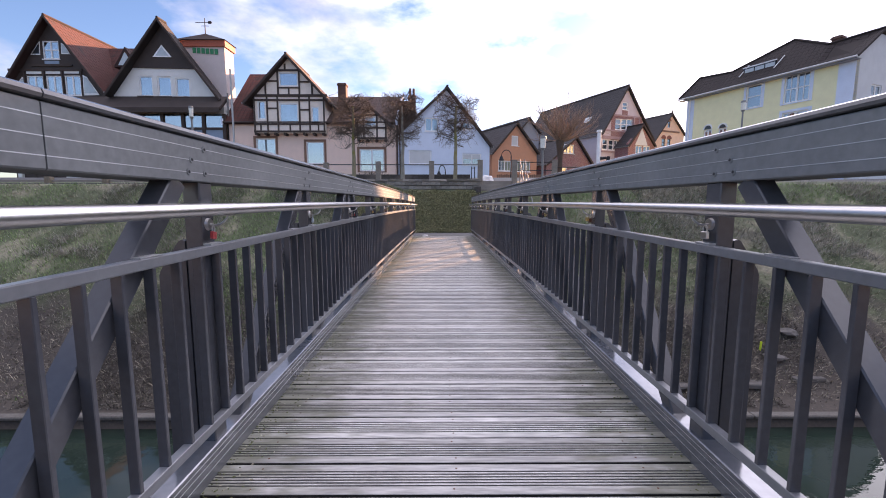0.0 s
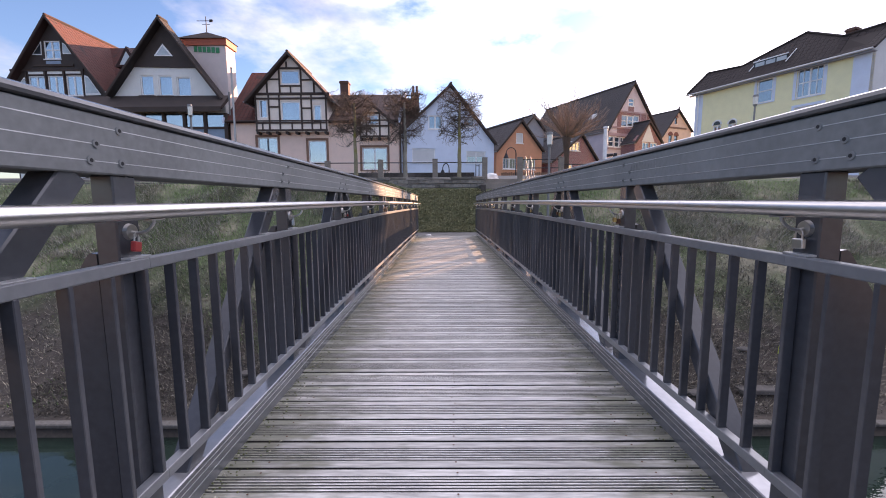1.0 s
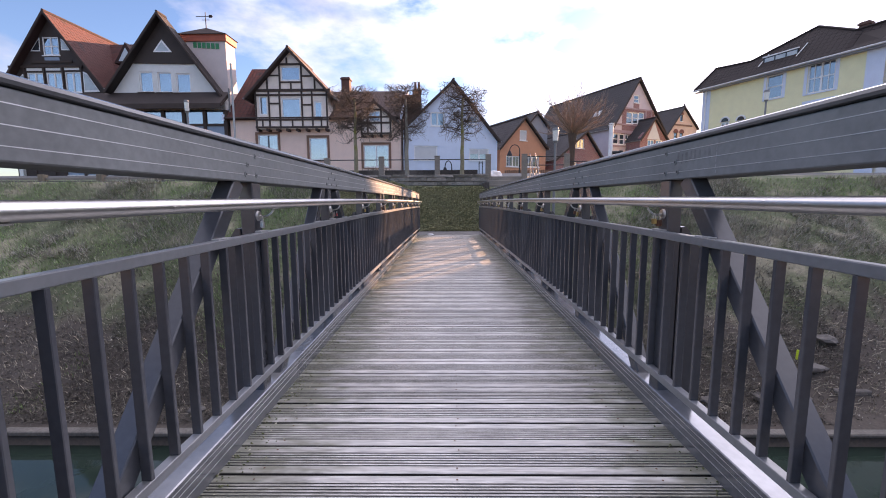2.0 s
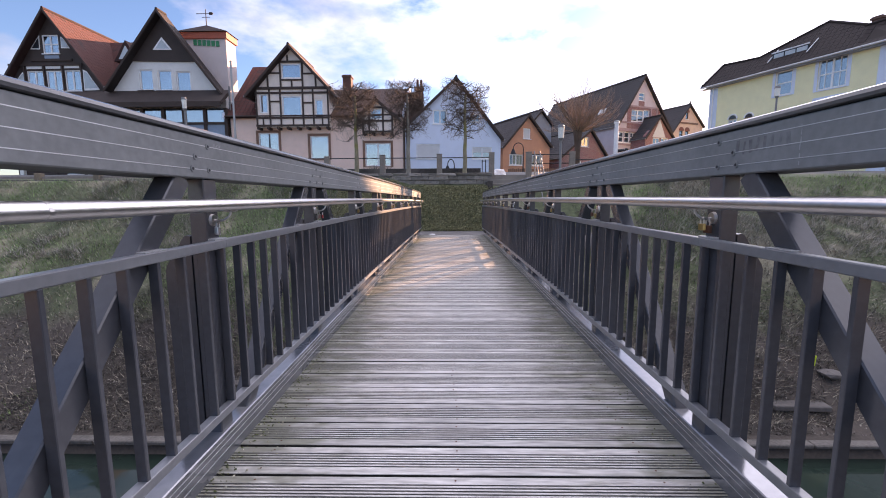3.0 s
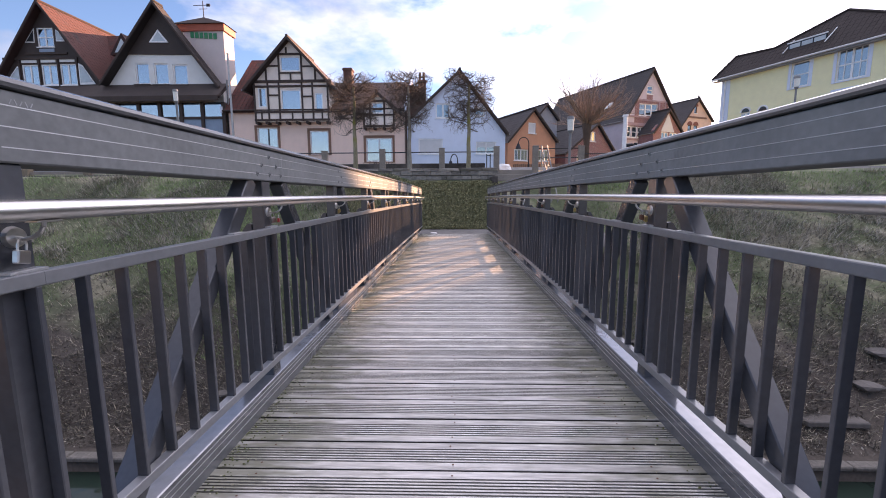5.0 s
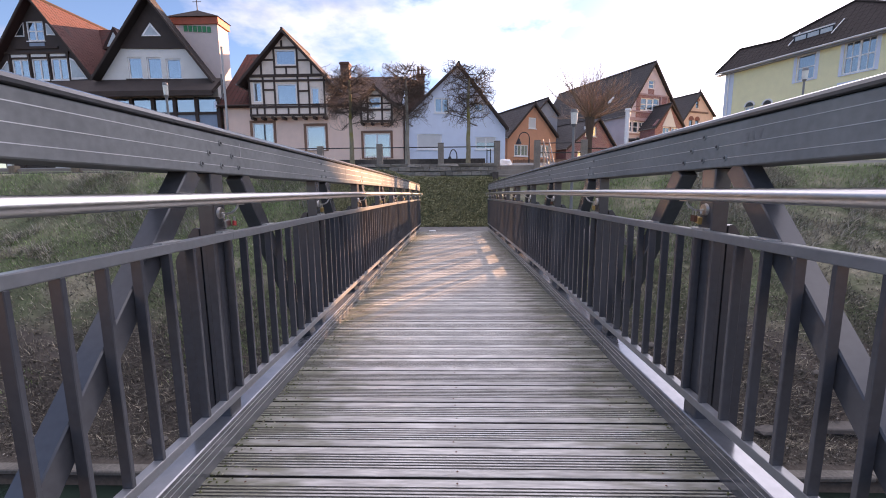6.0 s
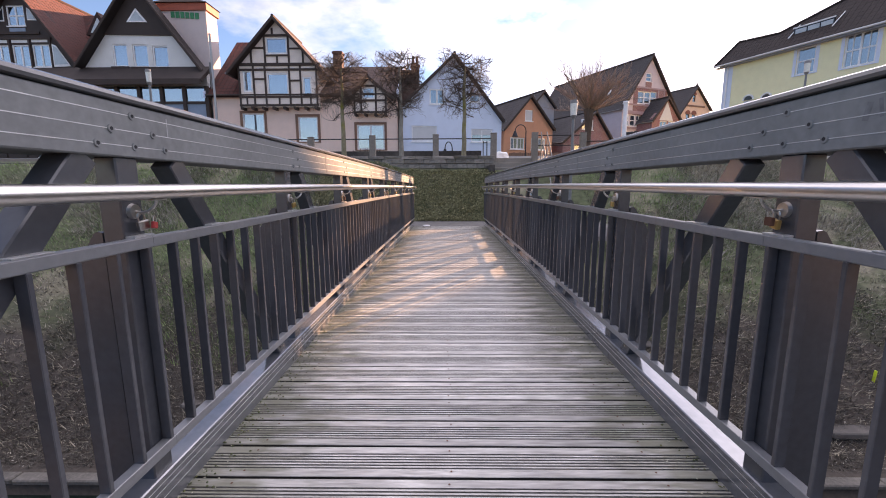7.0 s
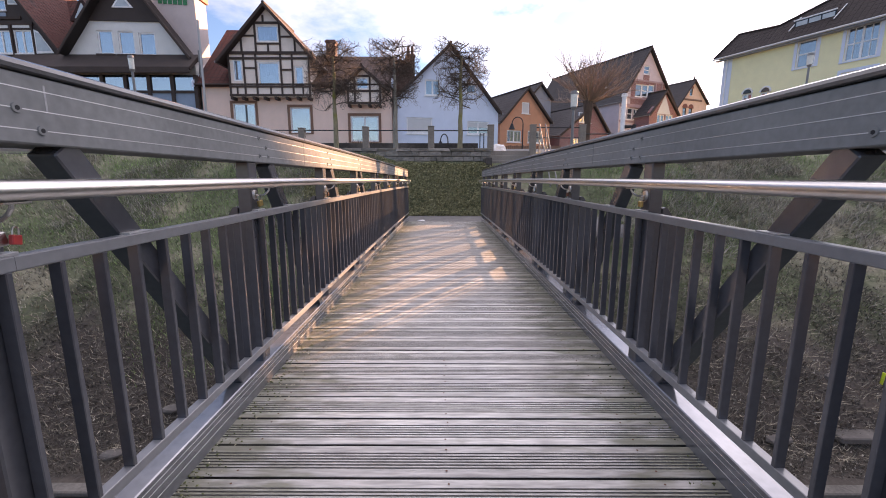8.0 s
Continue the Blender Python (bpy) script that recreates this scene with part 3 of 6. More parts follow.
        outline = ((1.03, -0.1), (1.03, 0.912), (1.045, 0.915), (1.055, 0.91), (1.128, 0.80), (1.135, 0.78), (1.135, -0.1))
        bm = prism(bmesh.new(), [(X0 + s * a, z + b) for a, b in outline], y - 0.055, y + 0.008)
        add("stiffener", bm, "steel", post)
        if i == 0:
            spots = ((-0.13, 1.160), (0.0, 1.160), (0.13, 1.160), (-0.08, 1.203), (0.08, 1.203), (0.0, 1.247))
        else:
            m = 1 if i < 0 else -1
            spots = ((-0.14 * m, 1.160), (-0.042 * m, 1.160), (-0.12 * m, 1.203), (-0.042 * m, 1.247))
        for dy, dz in spots:
            bm = bmesh.new()
            tube(bm, (X0 + s * 0.948, y + dy, z + dz), (X0 + s * 0.9425, y + dy, z + dz), 0.0125, 0.0105, 14)
            bolt = add("bolt", bm, "chord", t)
            # near-black hexagon on the head: the socket's shade put in as colour
            bm = tube(bmesh.new(), (X0 + s * 0.943, y + dy, z + dz), (X0 + s * 0.9418, y + dy, z + dz), 0.0055, 0.0055, 6)
            add("socket", bm, "dark", bolt)
        bm = bmesh.new()
        path = [(0.957, 0.972), (0.93, 0.968), (0.91, 0.972), (0.894, 0.983), (0.884, 0.996), (0.882, 1.01)]
        for (a, za), (b, zb) in zip(path, path[1:]):
            tube(bm, (X0 + s * a, y - 0.024, z + za), (X0 + s * b, y - 0.024, z + zb), 0.0045, 0.0045, 8)
        bracket = add("bracket", bm, "stainless", t)
        bm = tube(bmesh.new(), (X0 + s * 0.9568, y - 0.024, z + 0.972), (X0 + s * 0.947, y - 0.024, z + 0.972), 0.024, 0.021, 18)
        add("flange", bm, "stainless", bracket)
        bm = box(bmesh.new(), *sx(0.868, 0.896), y - 0.052, y + 0.004, z + 1.0045, z + 1.0085, None, 0.001)
        add("saddle", bm, "stainless", bracket)
        bm = box(bmesh.new(), *sx(0.928, 0.9565), y - 0.064, y + 0.017, z + RAIL_Z, z + RAIL_Z + 0.007, None, 0.001)
        add("weld_plate", bm, "weld", post)
    for i in range(-BAYS, BAYS):
        y0, y1 = MID + BAY * i, MID + BAY * (i + 1)
        if i < 0:
            a, b = (y0 + 0.12, deck_z(y0) + 0.05), (y1 - (0.15 if i == -1 else 0.17), deck_z(y1) + 1.13)
        else:
            a, b = (y0 + 0.193, deck_z(y0) + 1.13), (y1 - 0.19, deck_z(y1) + 0.05)
        d = Vector((0, b[0] - a[0], b[1] - a[1]))
        m = Matrix.Translation((X0 + s * 0.994, (a[0] + b[0]) / 2, (a[1] + b[1]) / 2)) @ Matrix.Rotation(math.atan2(d.z, d.y), 4, "X")
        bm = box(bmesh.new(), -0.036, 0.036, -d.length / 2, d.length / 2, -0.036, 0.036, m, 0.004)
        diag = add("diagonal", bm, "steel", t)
        k = (RAIL_Z + deck_z(y0) - a[1]) / (b[1] - a[1])
        yr = a[0] + k * (b[0] - a[0])
        bm = box(bmesh.new(), *sx(0.928, 0.957), yr - 0.048, yr + 0.048, deck_z(yr) + RAIL_Z, deck_z(yr) + RAIL_Z + 0.004, None, 0.001)
        add("weld_plate", bm, "weld", diag)
    # infill panels
    for i in range(-BAYS, BAYS):
        y0, y1 = MID + BAY * i, MID + BAY * (i + 1)
        bm = sweep(bmesh.new(), rect(*sx(0.922, 0.955), RAIL_Z - 0.033, RAIL_Z, 0.003), y0 + 0.0005, y1 - 0.0005)
        panel = add("infill_panel", bm, "rail_paint", t)
        bm = sweep(bmesh.new(), rect(*sx(0.922, 0.955), *FOOT_Z, 0.002), y0 + 0.0005, y1 - 0.0005)
        add("bottom_rail", bm, "rail_paint", panel)
        for k in range(10):
            y = y0 + BAY * (k + 0.87) / 10
            z = deck_z(y)
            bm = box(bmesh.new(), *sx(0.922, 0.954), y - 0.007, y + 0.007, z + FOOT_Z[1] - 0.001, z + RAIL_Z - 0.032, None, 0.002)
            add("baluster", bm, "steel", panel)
    return t


for side in (-1, 1):
    build_side(side)


def build_deck():
    pitch, gap = 0.1807, 0.012
    n = 40 + int((Y_FAR + 0.25 - 1.413) / pitch)
    deck = thing("deck", (0, 0, 0), 0, "weathered grooved timber plank deck of a footbridge", "deck", kind="structure")
    w, h = pitch - gap, 0.045
    # near-black sheet added under the planks, so the gaps show shade
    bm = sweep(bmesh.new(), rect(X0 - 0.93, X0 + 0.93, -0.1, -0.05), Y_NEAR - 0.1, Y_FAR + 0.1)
    part("under_deck_shade", bm, "dark", deck)
    prof = [(-w / 2, -h), (w / 2, -h), (w / 2, -0.002), (w / 2 - 0.002, 0)]
    grooves = 6
    g0, g1 = 0.04, -0.04
    for k in range(grooves):
        c = g0 + (g1 - g0) * k / (grooves - 1)
        prof += [(c + 0.0038, 0), (c + 0.0028, -0.009), (c - 0.0028, -0.009), (c - 0.0038, 0)]
    prof += [(-w / 2 + 0.002, 0), (-w / 2, -0.002)]
    meshes = []
    for v in range(2):
        bm = bmesh.new()
        x0, x1 = -DECK_HALF, DECK_HALF
        sgn = 1 if v == 0 else -1
        a = [bm.verts.new((x0, sgn * y, z)) for y, z in prof]
        b = [bm.verts.new((x1, sgn * y, z)) for y, z in prof]
        bm.faces.new(a)
        bm.faces.new(list(reversed(b)))
        k = len(prof)
        for i in range(k):
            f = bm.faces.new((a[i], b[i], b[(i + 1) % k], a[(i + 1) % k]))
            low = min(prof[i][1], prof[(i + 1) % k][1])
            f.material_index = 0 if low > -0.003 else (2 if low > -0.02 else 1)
        bmesh.ops.recalc_face_normals(bm, faces=bm.faces)
        me = bpy.data.meshes.new("plank")
        bm.to_mesh(me)
        bm.free()
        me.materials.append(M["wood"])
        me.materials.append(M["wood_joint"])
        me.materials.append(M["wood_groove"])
        meshes.append(me)
    for i in range(n):
        y = 1.413 + pitch * (i - 40.5)
        p = new("plank", meshes[0])
        p.parent = deck
        slope = -2 * CAMBER * (y - MID)
        p.matrix_basis = Matrix.Translation((X0, y, deck_z(y) + 0.004 + random.uniform(-0.002, 0.002))) @ Euler((math.atan(slope) + random.uniform(-0.006, 0.006), 0, random.uniform(-0.001, 0.001))).to_matrix().to_4x4()


build_deck()


def deck_details():
    """Screw heads in the planks, and bits of moss and leaf along the kerbs."""
    rnd = random.Random(11)
    y = 1.413 - 40.5 * 0.1807
    verts, faces = [], []
    while y < Y_FAR:
        for x in (-0.78, -0.02, 0.74):
            for dy in (-0.058, 0.058):
                cx, cy, z = X0 + x + rnd.uniform(-0.012, 0.012), y + dy, deck_z(y) + 0.0065
                i = len(verts)
                r = 0.0045
                verts += [(cx + r * math.cos(a), cy + r * math.sin(a), z) for a in np.linspace(0, 2 * math.pi, 7)[:6]]
                faces.append(tuple(range(i, i + 6)))
        y += 0.1807
    me = bpy.data.meshes.new("deck_screws")
    me.from_pydata(verts, [], faces)
    me.materials.append(M["rust"])
    tagged(new("deck_screws", me), "small rusty screw heads in the deck planks", "screws", kind="stuff")
    for name, mat_name, count, label in (("deck_moss", "moss", 2200, "bits of green moss along the edges of the deck"), ("deck_litter", "litter", 900, "pale leaf crumbs and grit along the deck edges")):
        verts, faces = [], []
        for _ in range(count):
            s = -1 if rnd.random() < 0.72 else 1
            d = abs(rnd.gauss(0, 0.05 if name == "deck_moss" else 0.085))
            x = X0 + s * (DECK_HALF - 0.004 - d)
            y = rnd.uniform(0.2, 12)
            z = deck_z(y) + 0.0055 + rnd.uniform(0, 0.002)
            r = rnd.uniform(0.0015, 0.005) * (1.1 if name == "deck_moss" else 1)
            a = rnd.uniform(0, 6.28)
            i = len(verts)
            u, v = Vector((math.cos(a), math.sin(a), 0)) * r * rnd.uniform(1, 2), Vector((-math.sin(a), math.cos(a), 0)) * r
            c = Vector((x, y, z))
            verts += [tuple(c + u), tuple(c + v), tuple(c - u), tuple(c - v), tuple(c + Vector((0, 0, r * 0.9)))]
            faces += [(i, i + 1, i + 4), (i + 1, i + 2, i + 4), (i + 2, i + 3, i + 4), (i + 3, i, i + 4)]
        me = bpy.data.meshes.new(name)
        me.from_pydata(verts, [], faces)
        me.materials.append(M[mat_name])
        tagged(new(name, me), label, "litter", kind="stuff")


deck_details()

# ---- houses ----
BASE = 2.8


def wall_mesh(top, holes, z0, y0, y1):
    """A wall of thickness y0..y1 under the outline top [(u, z), ...], with rectangular holes (u0, u1, z0, z1)."""
    def height(u):
        for (a, za), (b, zb) in zip(top, top[1:]):
            if a <= u <= b:
                return za + (zb - za) * (u - a) / max(b - a, 1e-6)
        return top[-1][1]
    us = sorted({round(u, 4) for u, _ in top} | {round(k, 4) for h in holes for k in h[:2] if top[0][0] < k < top[-1][0]})
    bm = bmesh.new()
    for a, b in zip(us, us[1:]):
        if b - a < 1e-4:
            continue
        mid = (a + b) / 2
        cuts = sorted((h[2], h[3]) for h in holes if h[0] < mid < h[1])
        low = z0
        for c, d in cuts:
            if c > low:
                prism(bm, [(a, low), (b, low), (b, c), (a, c)], y0, y1)
            low = d
        ea, eb = height(a + 1e-5), height(b - 1e-5)
        if min(ea, eb) > low:
            prism(bm, [(a, low), (b, low), (b, eb), (a, ea)], y0, y1)
        elif max(ea, eb) > low + 0.02:
            prism(bm, [(a, low), (b, low), (b, eb)] if eb > ea else [(a, low), (b, low), (a, ea)], y0, y1)
    bmesh.ops.remove_doubles(bm, verts=bm.verts, dist=0.0005)
    return bm


def slab(bm, p, thick, uv):
    """A roof slab: the quad p (eave, eave, ridge, ridge), with its tile pattern in metres."""
    p = [Vector(k) for k in p]
    n = (p[1] - p[0]).cross(p[3] - p[0]).normalized()
    if n.z < 0:
        n = -n
    top = [bm.verts.new(k) for k in p]
    low = [bm.verts.new(k - n * thick) for k in p]
    f = bm.faces.new(top)
    across = (p[1] - p[0]).normalized()
    up = (p[3] - p[0]) - across * (p[3] - p[0]).dot(across)
    up.normalize()
    for loop in f.loops:
        d = loop.vert.co - p[0]
        loop[uv].uv = (d.dot(across), d.dot(up))
    bm.faces.new(list(reversed(low)))
    for i in range(4):
        bm.faces.new((top[i], low[i], low[(i + 1) % 4], top[(i + 1) % 4]))


def gable_roof(house, u0, zl, ua, za, u1, zr, y0, y1, material, over=0.25, thick=0.16):
    """Two slabs from the eaves (u0, zl), (u1, zr) to the ridge (ua, za), running from y0 back to y1."""
    for a, z in ((u0, zl), (u1, zr)):
        k = 1 + over / math.hypot(a - ua, z - za)
        e = (ua + (a - ua) * k, za + (z - za) * k)
        bm = bmesh.new()
        uv = bm.loops.layers.uv.new("tiles")
        lift = 0.1
        q = [(e[0], y0, e[1] + lift), (e[0], y1, e[1] + lift), (ua, y1, za + lift), (ua, y0, za + lift)]
        slab(bm, q, thick, uv)
        r = part("roof", bm, material, house)
        bm = bmesh.new()
        prism(bm, [(e[0], e[1] + lift - thick - 0.04), (ua, za + lift - thick - 0.04), (ua, za + lift + 0.01), (e[0], e[1] + lift + 0.01)], y0 - 0.035, y0 - 0.005)
        part("verge_board", bm, "timber", r)
        if y1 - y0 > 2:
            side = 1 if a > ua else -1
            bm = tube(bmesh.new(), (e[0] + side * 0.04, y0, e[1] + 0.02), (e[0] + side * 0.04, y1, e[1] + 0.02), 0.06, 0.06, 8)
            part("gutter", bm, "lampgrey", r)
    bm = tube(bmesh.new(), (ua, y0, za + 0.1), (ua, y1, za + 0.1), 0.09, 0.09, 8)
    part("ridge", bm, material, house)


def window(house, u0, u1, z0, z1, y=0.0, casements=2, rows=0, frame="frame", surround=None, sill=True, blind=0.0, bars=0):
    """A window in the opening: frame, casements, a pane, a curtain tinted as reflected sky behind and a sill."""
    w = 0.085
    holes = []
    n = casements * (bars + 1)
    for k in range(n):
        a = u0 + (u1 - u0) * k / n + (w if k == 0 else (0.05 if k % (bars + 1) == 0 else 0.018))
        b = u0 + (u1 - u0) * (k + 1) / n - (w if k == n - 1 else (0.05 if (k + 1) % (bars + 1) == 0 else 0.018))
        for r in range(rows + 1):
            c = z0 + (z1 - z0) * r / (rows + 1) + (w if r == 0 else 0.035)
            d = z0 + (z1 - z0) * (r + 1) / (rows + 1) - (w if r == rows else 0.035)
            holes.append((a, b, c, d))
    bm = wall_mesh([(u0, z1), (u1, z1)], holes, z0, y + 0.05, y + 0.12)
    win = part("window", bm, frame, house)
    pane = part("pane", boxes((u0 + 0.02, u1 - 0.02, y + 0.08, y + 0.09, z0 + 0.02, z1 - 0.02)), "glass", win)
    pane.visible_shadow = False
    bm = bmesh.new()
    n = 10
    for side in (0, 1):
        for k in range(n):
            a = u0 + (u1 - u0) * (0.01 + 0.98 * k / n)
            b = u0 + (u1 - u0) * (0.01 + 0.98 * (k + 1) / n)
            if side == 0:
                box(bm, a, b, y + 0.2 + 0.03 * (k % 2), y + 0.22 + 0.03 * (k % 2), z0, z1)
    part("curtain", bm, "curtain", win)
    if blind:
        part("blind", boxes((u0 + w, u1 - w, y + 0.06, y + 0.078, z1 - (z1 - z0) * blind, z1 - 0.03)), "shutter", win)
    if sill:
        part("sill", boxes((u0 - 0.06, u1 + 0.06, y - 0.06, y + 0.06, z0 - 0.06, z0 - 0.002)), "frame" if not surround else surround, win)
    if surround:
        s = 0.16
        bm = boxes((u0 - s, u1 + s, y - 0.03, y + 0.04, z1 + 0.002, z1 + s), (u0 - s, u0 - 0.002, y - 0.03, y + 0.04, z0 - 0.06, z1), (u1 + 0.002, u1 + s, y - 0.03, y + 0.04, z0 - 0.06, z1))
        part("surround", bm, surround, win)
    return win


def beam(house, u0, z0, u1, z1, w=0.15, y=0.0, material="timber"):
    a, b = Vector((u0, 0, z0)), Vector((u1, 0, z1))
    d = b - a
    m = Matrix.Translation(((u0 + u1) / 2, y, (z0 + z1) / 2)) @ Matrix.Rotation(-math.atan2(d.z, d.x), 4, "Y")
    return part("beam", box(bmesh.new(), -d.length / 2, d.length / 2, -0.05, 0.03, -w / 2, w / 2, m), material, house)


def chimney(house, u0, u1, z0, z1, y, pots=0):
    bm = boxes((u0, u1, y, y + (u1 - u0), z0, z1), (u0 - 0.06, u1 + 0.06, y - 0.06, y + (u1 - u0) + 0.06, z1 - 0.18, z1 - 0.06))
    c = part("chimney", bm, "chimney_brick", house)
    for k in range(pots):
        u = u0 + (u1 - u0) * (k + 0.5) / pots
        part("pot", tube(bmesh.new(), (u, y + 0.25, z1 - 0.02), (u, y + 0.25, z1 + 0.55), 0.11, 0.09, 10), "chimney_brick", c)


def house_at(name, x, y, turn, label, group="houses along the street"):
    return thing(name, (x, y, BASE - 0.1), turn, label, "house", group)


def side_walls(house, u0, u1, zl, zr, y0, y1, material, low=-0.6):
    """The two long side walls and the back."""
    part("side_wall", boxes((u0, u0 + 0.3, y0, y1, low, zl)), material, house)
    part("side_wall", boxes((u1 - 0.3, u1, y0, y1, low, zr)), material, house)
    part("back_wall", boxes((u0 + 0.3, u1 - 0.3, y1 - 0.3, y1, low, min(zl, zr))), material, house)


def restaurant():
    h = house_at("restaurant_house", 0, 31, 0, "dark timbered restaurant with two gables, red tiles and a white tower")
    # left gable
    ax, az = -28.6, 11.68
    lx, lz = -32.3, 6.60
    rx, rz = -24.95, 6.60
    y = 0.6
    wins = [(-30.75, -29.53, 6.26, 7.68), (-29.33, -28.15, 6.26, 7.69), (-27.96, -26.77, 6.26, 7.71), (-29.35, -28.14, 8.86, 10.15)]
    part("wall", wall_mesh([(lx, lz), (ax, az), (rx, rz)], wins, -0.5, y, y + 0.35), "brown", h)
    # near-black sheet added behind the gable wall for the unlit rooms
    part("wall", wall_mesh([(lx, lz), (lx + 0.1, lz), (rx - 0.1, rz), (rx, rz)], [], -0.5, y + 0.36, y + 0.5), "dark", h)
    for w in wins[:3]:
        window(h, *w, y, 2)
        box_bm = boxes((w[0] + 0.05, w[1] - 0.05, y - 0.02, y + 0.04, w[3] + 0.12, w[3] + 0.3))
        part("panel", box_bm, "render_white", h)
    window(h, *wins[3], y, 2, 1)
    gx0, gx1, gz0, gz1 = -29.26, -28.18, 8.45, 8.73
    part("panel", boxes((gx0, gx1, y - 0.03, y + 0.01, gz0, gz1)), "curtain", h)
    for u in (wins[0][0] - 0.12, (wins[0][1] + wins[1][0]) / 2, (wins[1][1] + wins[2][0]) / 2, wins[2][1] + 0.12):
        beam(h, u, -0.4, u, wins[0][3] + 0.35, 0.1, y - 0.02)
    beam(h, lx + 0.3, wins[0][3] + 0.4, rx - 1.6, wins[0][3] + 0.4, 0.16, y - 0.03)
    beam(h, wins[3][0] - 0.9, wins[3][2] - 0.45, wins[3][1] + 0.9, wins[3][2] - 0.45, 0.16, y - 0.03)
    # slanted corner panes
    for pts in ([(-30.23, 9.16), (-29.53, 9.15), (-29.48, 10.1)], [(-27.96, 9.21), (-27.34, 9.2), (-27.74, 9.88), (-27.92, 10.0)], [(-26.6, 6.26), (-25.45, 6.29), (-26.28, 7.60), (-26.56, 7.73)], [(-31.9, 6.6), (-30.97, 6.36), (-30.85, 7.55), (-31.04, 7.58)]):
        fr = part("window", prism(bmesh.new(), pts, y - 0.03, y + 0.01), "frame", h)
        c = Vector((sum(p[0] for p in pts) / len(pts), sum(p[1] for p in pts) / len(pts)))
        part("pane", prism(bmesh.new(), [tuple(c + (Vector(p) - c) * 0.8) for p in pts], y - 0.036, y - 0.031), "pane_pale" if len(pts) == 4 else "pane_dark", fr)
    gable_roof(h, lx, lz, ax, az, rx, rz, y - 0.5, y + 9, "tile_red", 0.3)
    # right gable
    bx, bz = -20.0, 11.2
    cx, cz = -24.15, 6.0
    dx, dz = -15.95, 5.7
    wins = [(-22.02, -21.04, 6.08, 7.5), (-20.7, -19.68, 6.05, 7.46), (-19.38, -18.34, 6.01, 7.36)]
    part("wall", wall_mesh([(cx, cz), (bx, bz), (dx, dz)], wins, -0.5, 0, 0.35), "render_white", h)
    for w in wins:
        window(h, *w, 0, 1, 0, "frame", None, False)
        part("flower_box", boxes((w[0] - 0.08, w[1] + 0.08, -0.2, -0.01, w[2] - 0.22, w[2] - 0.02)), "timber", h)
    u0, z0 = -22.55, 8.06
    u1, z1 = -17.55, 7.95
    part("boarding", prism(bmesh.new(), [(u0, z0), (u1, z1), (bx, bz - 0.05)], -0.09, -0.01), "brown", h)
    tri = [(-20.79, 8.78), (-19.44, 8.76), (-20.11, 9.61)]
    fr = part("window", prism(bmesh.new(), tri, -0.14, -0.09), "frame", h)
    c = Vector((sum(p[0] for p in tri) / 3, sum(p[1] for p in tri) / 3))
    part("pane", prism(bmesh.new(), [tuple(c + (Vector(p) - c) * 0.72) for p in tri], -0.146, -0.141), "pane_pale", fr)
    gable_roof(h, cx, cz, bx, bz, dx, dz, -0.6, 0.35, "tile_umber", 0.1)
    # main roof between the gables and its little dormer
    rz1 = 11.36
    bm = bmesh.new()
    uv = bm.loops.layers.uv.new("tiles")
    slab(bm, [(lx - 0.5, 0.9, cz - 0.3), (bx + 1.2, 0.9, cz - 0.3), (bx + 1.2, 5.5, rz1), (lx - 0.5, 5.5, rz1)], 0.2, uv)
    part("roof", bm, "tile_red", h)
    part("back_wall", boxes((lx, bx + 1.0, 5.5, 5.8, -0.5, rz1 - 0.1)), "render_white", h)
    du, dz2 = -24.05, 12.9
    dz2 -= BASE
    dorm = part("dormer", prism(bmesh.new(), [(du - 0.95, dz2 - 1.5), (du + 0.95, dz2 - 1.5), (du, dz2)], 1.6, 4.0), "tile_red", h)
    part("pane", prism(bmesh.new(), [(du - 0.55, dz2 - 1.35), (du + 0.55, dz2 - 1.35), (du, dz2 - 0.4)], 1.56, 1.595), "pane_pale", dorm)
    # lean-to roof and glazed front below
    pu0 = -27.4
    eu, ez = -15.6, 5.0
    bm = bmesh.new()
    uv = bm.loops.layers.uv.new("tiles")
    slab(bm, [(pu0, -1.3, ez), (eu, -1.3, ez), (eu, -0.02, cz + 0.05), (pu0, -0.02, cz + 0.05)], 0.22, uv)
    part("lean_to_roof", bm, "brown", h)
    part("fascia", boxes((pu0, eu, -1.36, -1.31, ez - 0.35, ez - 0.02)), "timber", h)
    n = 8
    z_top, z_low = ez - 0.35, 0.2
    part("plinth", boxes((pu0, eu, -0.8, -0.5, -0.6, z_low)), "render_white", h)
    # another near-black sheet, the shade of the room behind the glazing
    part("interior_shade", boxes((pu0 + 0.1, eu - 0.1, 0.36, 0.4, z_low, z_top)), "dark", h)
    for k in range(n + 1):
        u = pu0 + (eu - pu0) * k / n
        part("mullion", boxes((u - 0.11, u + 0.11, -0.82, -0.6, -0.6, z_top)), "timber", h)
        if k < n:
            v = pu0 + (eu - pu0) * (k + 1) / n
            zm = z_top - 1.02
            part("mullion", boxes((u + 0.11, v - 0.11, -0.8, -0.62, zm - 0.08, zm + 0.08)), "timber", h)
            p = part("pane", boxes((u + 0.1, v - 0.1, -0.72, -0.7, zm + 0.08, z_top)), "glass", h)
            p.visible_shadow = False
            # backing and lower panels carry the reflected sky in their colour
            part("curtain", boxes((u + 0.1, v - 0.1, -0.55, -0.53, zm + 0.08, z_top)), "curtain", h)
            part("panel", boxes((u + 0.1, v - 0.1, -0.72, -0.7, z_low, zm - 0.08)), "curtain", h)
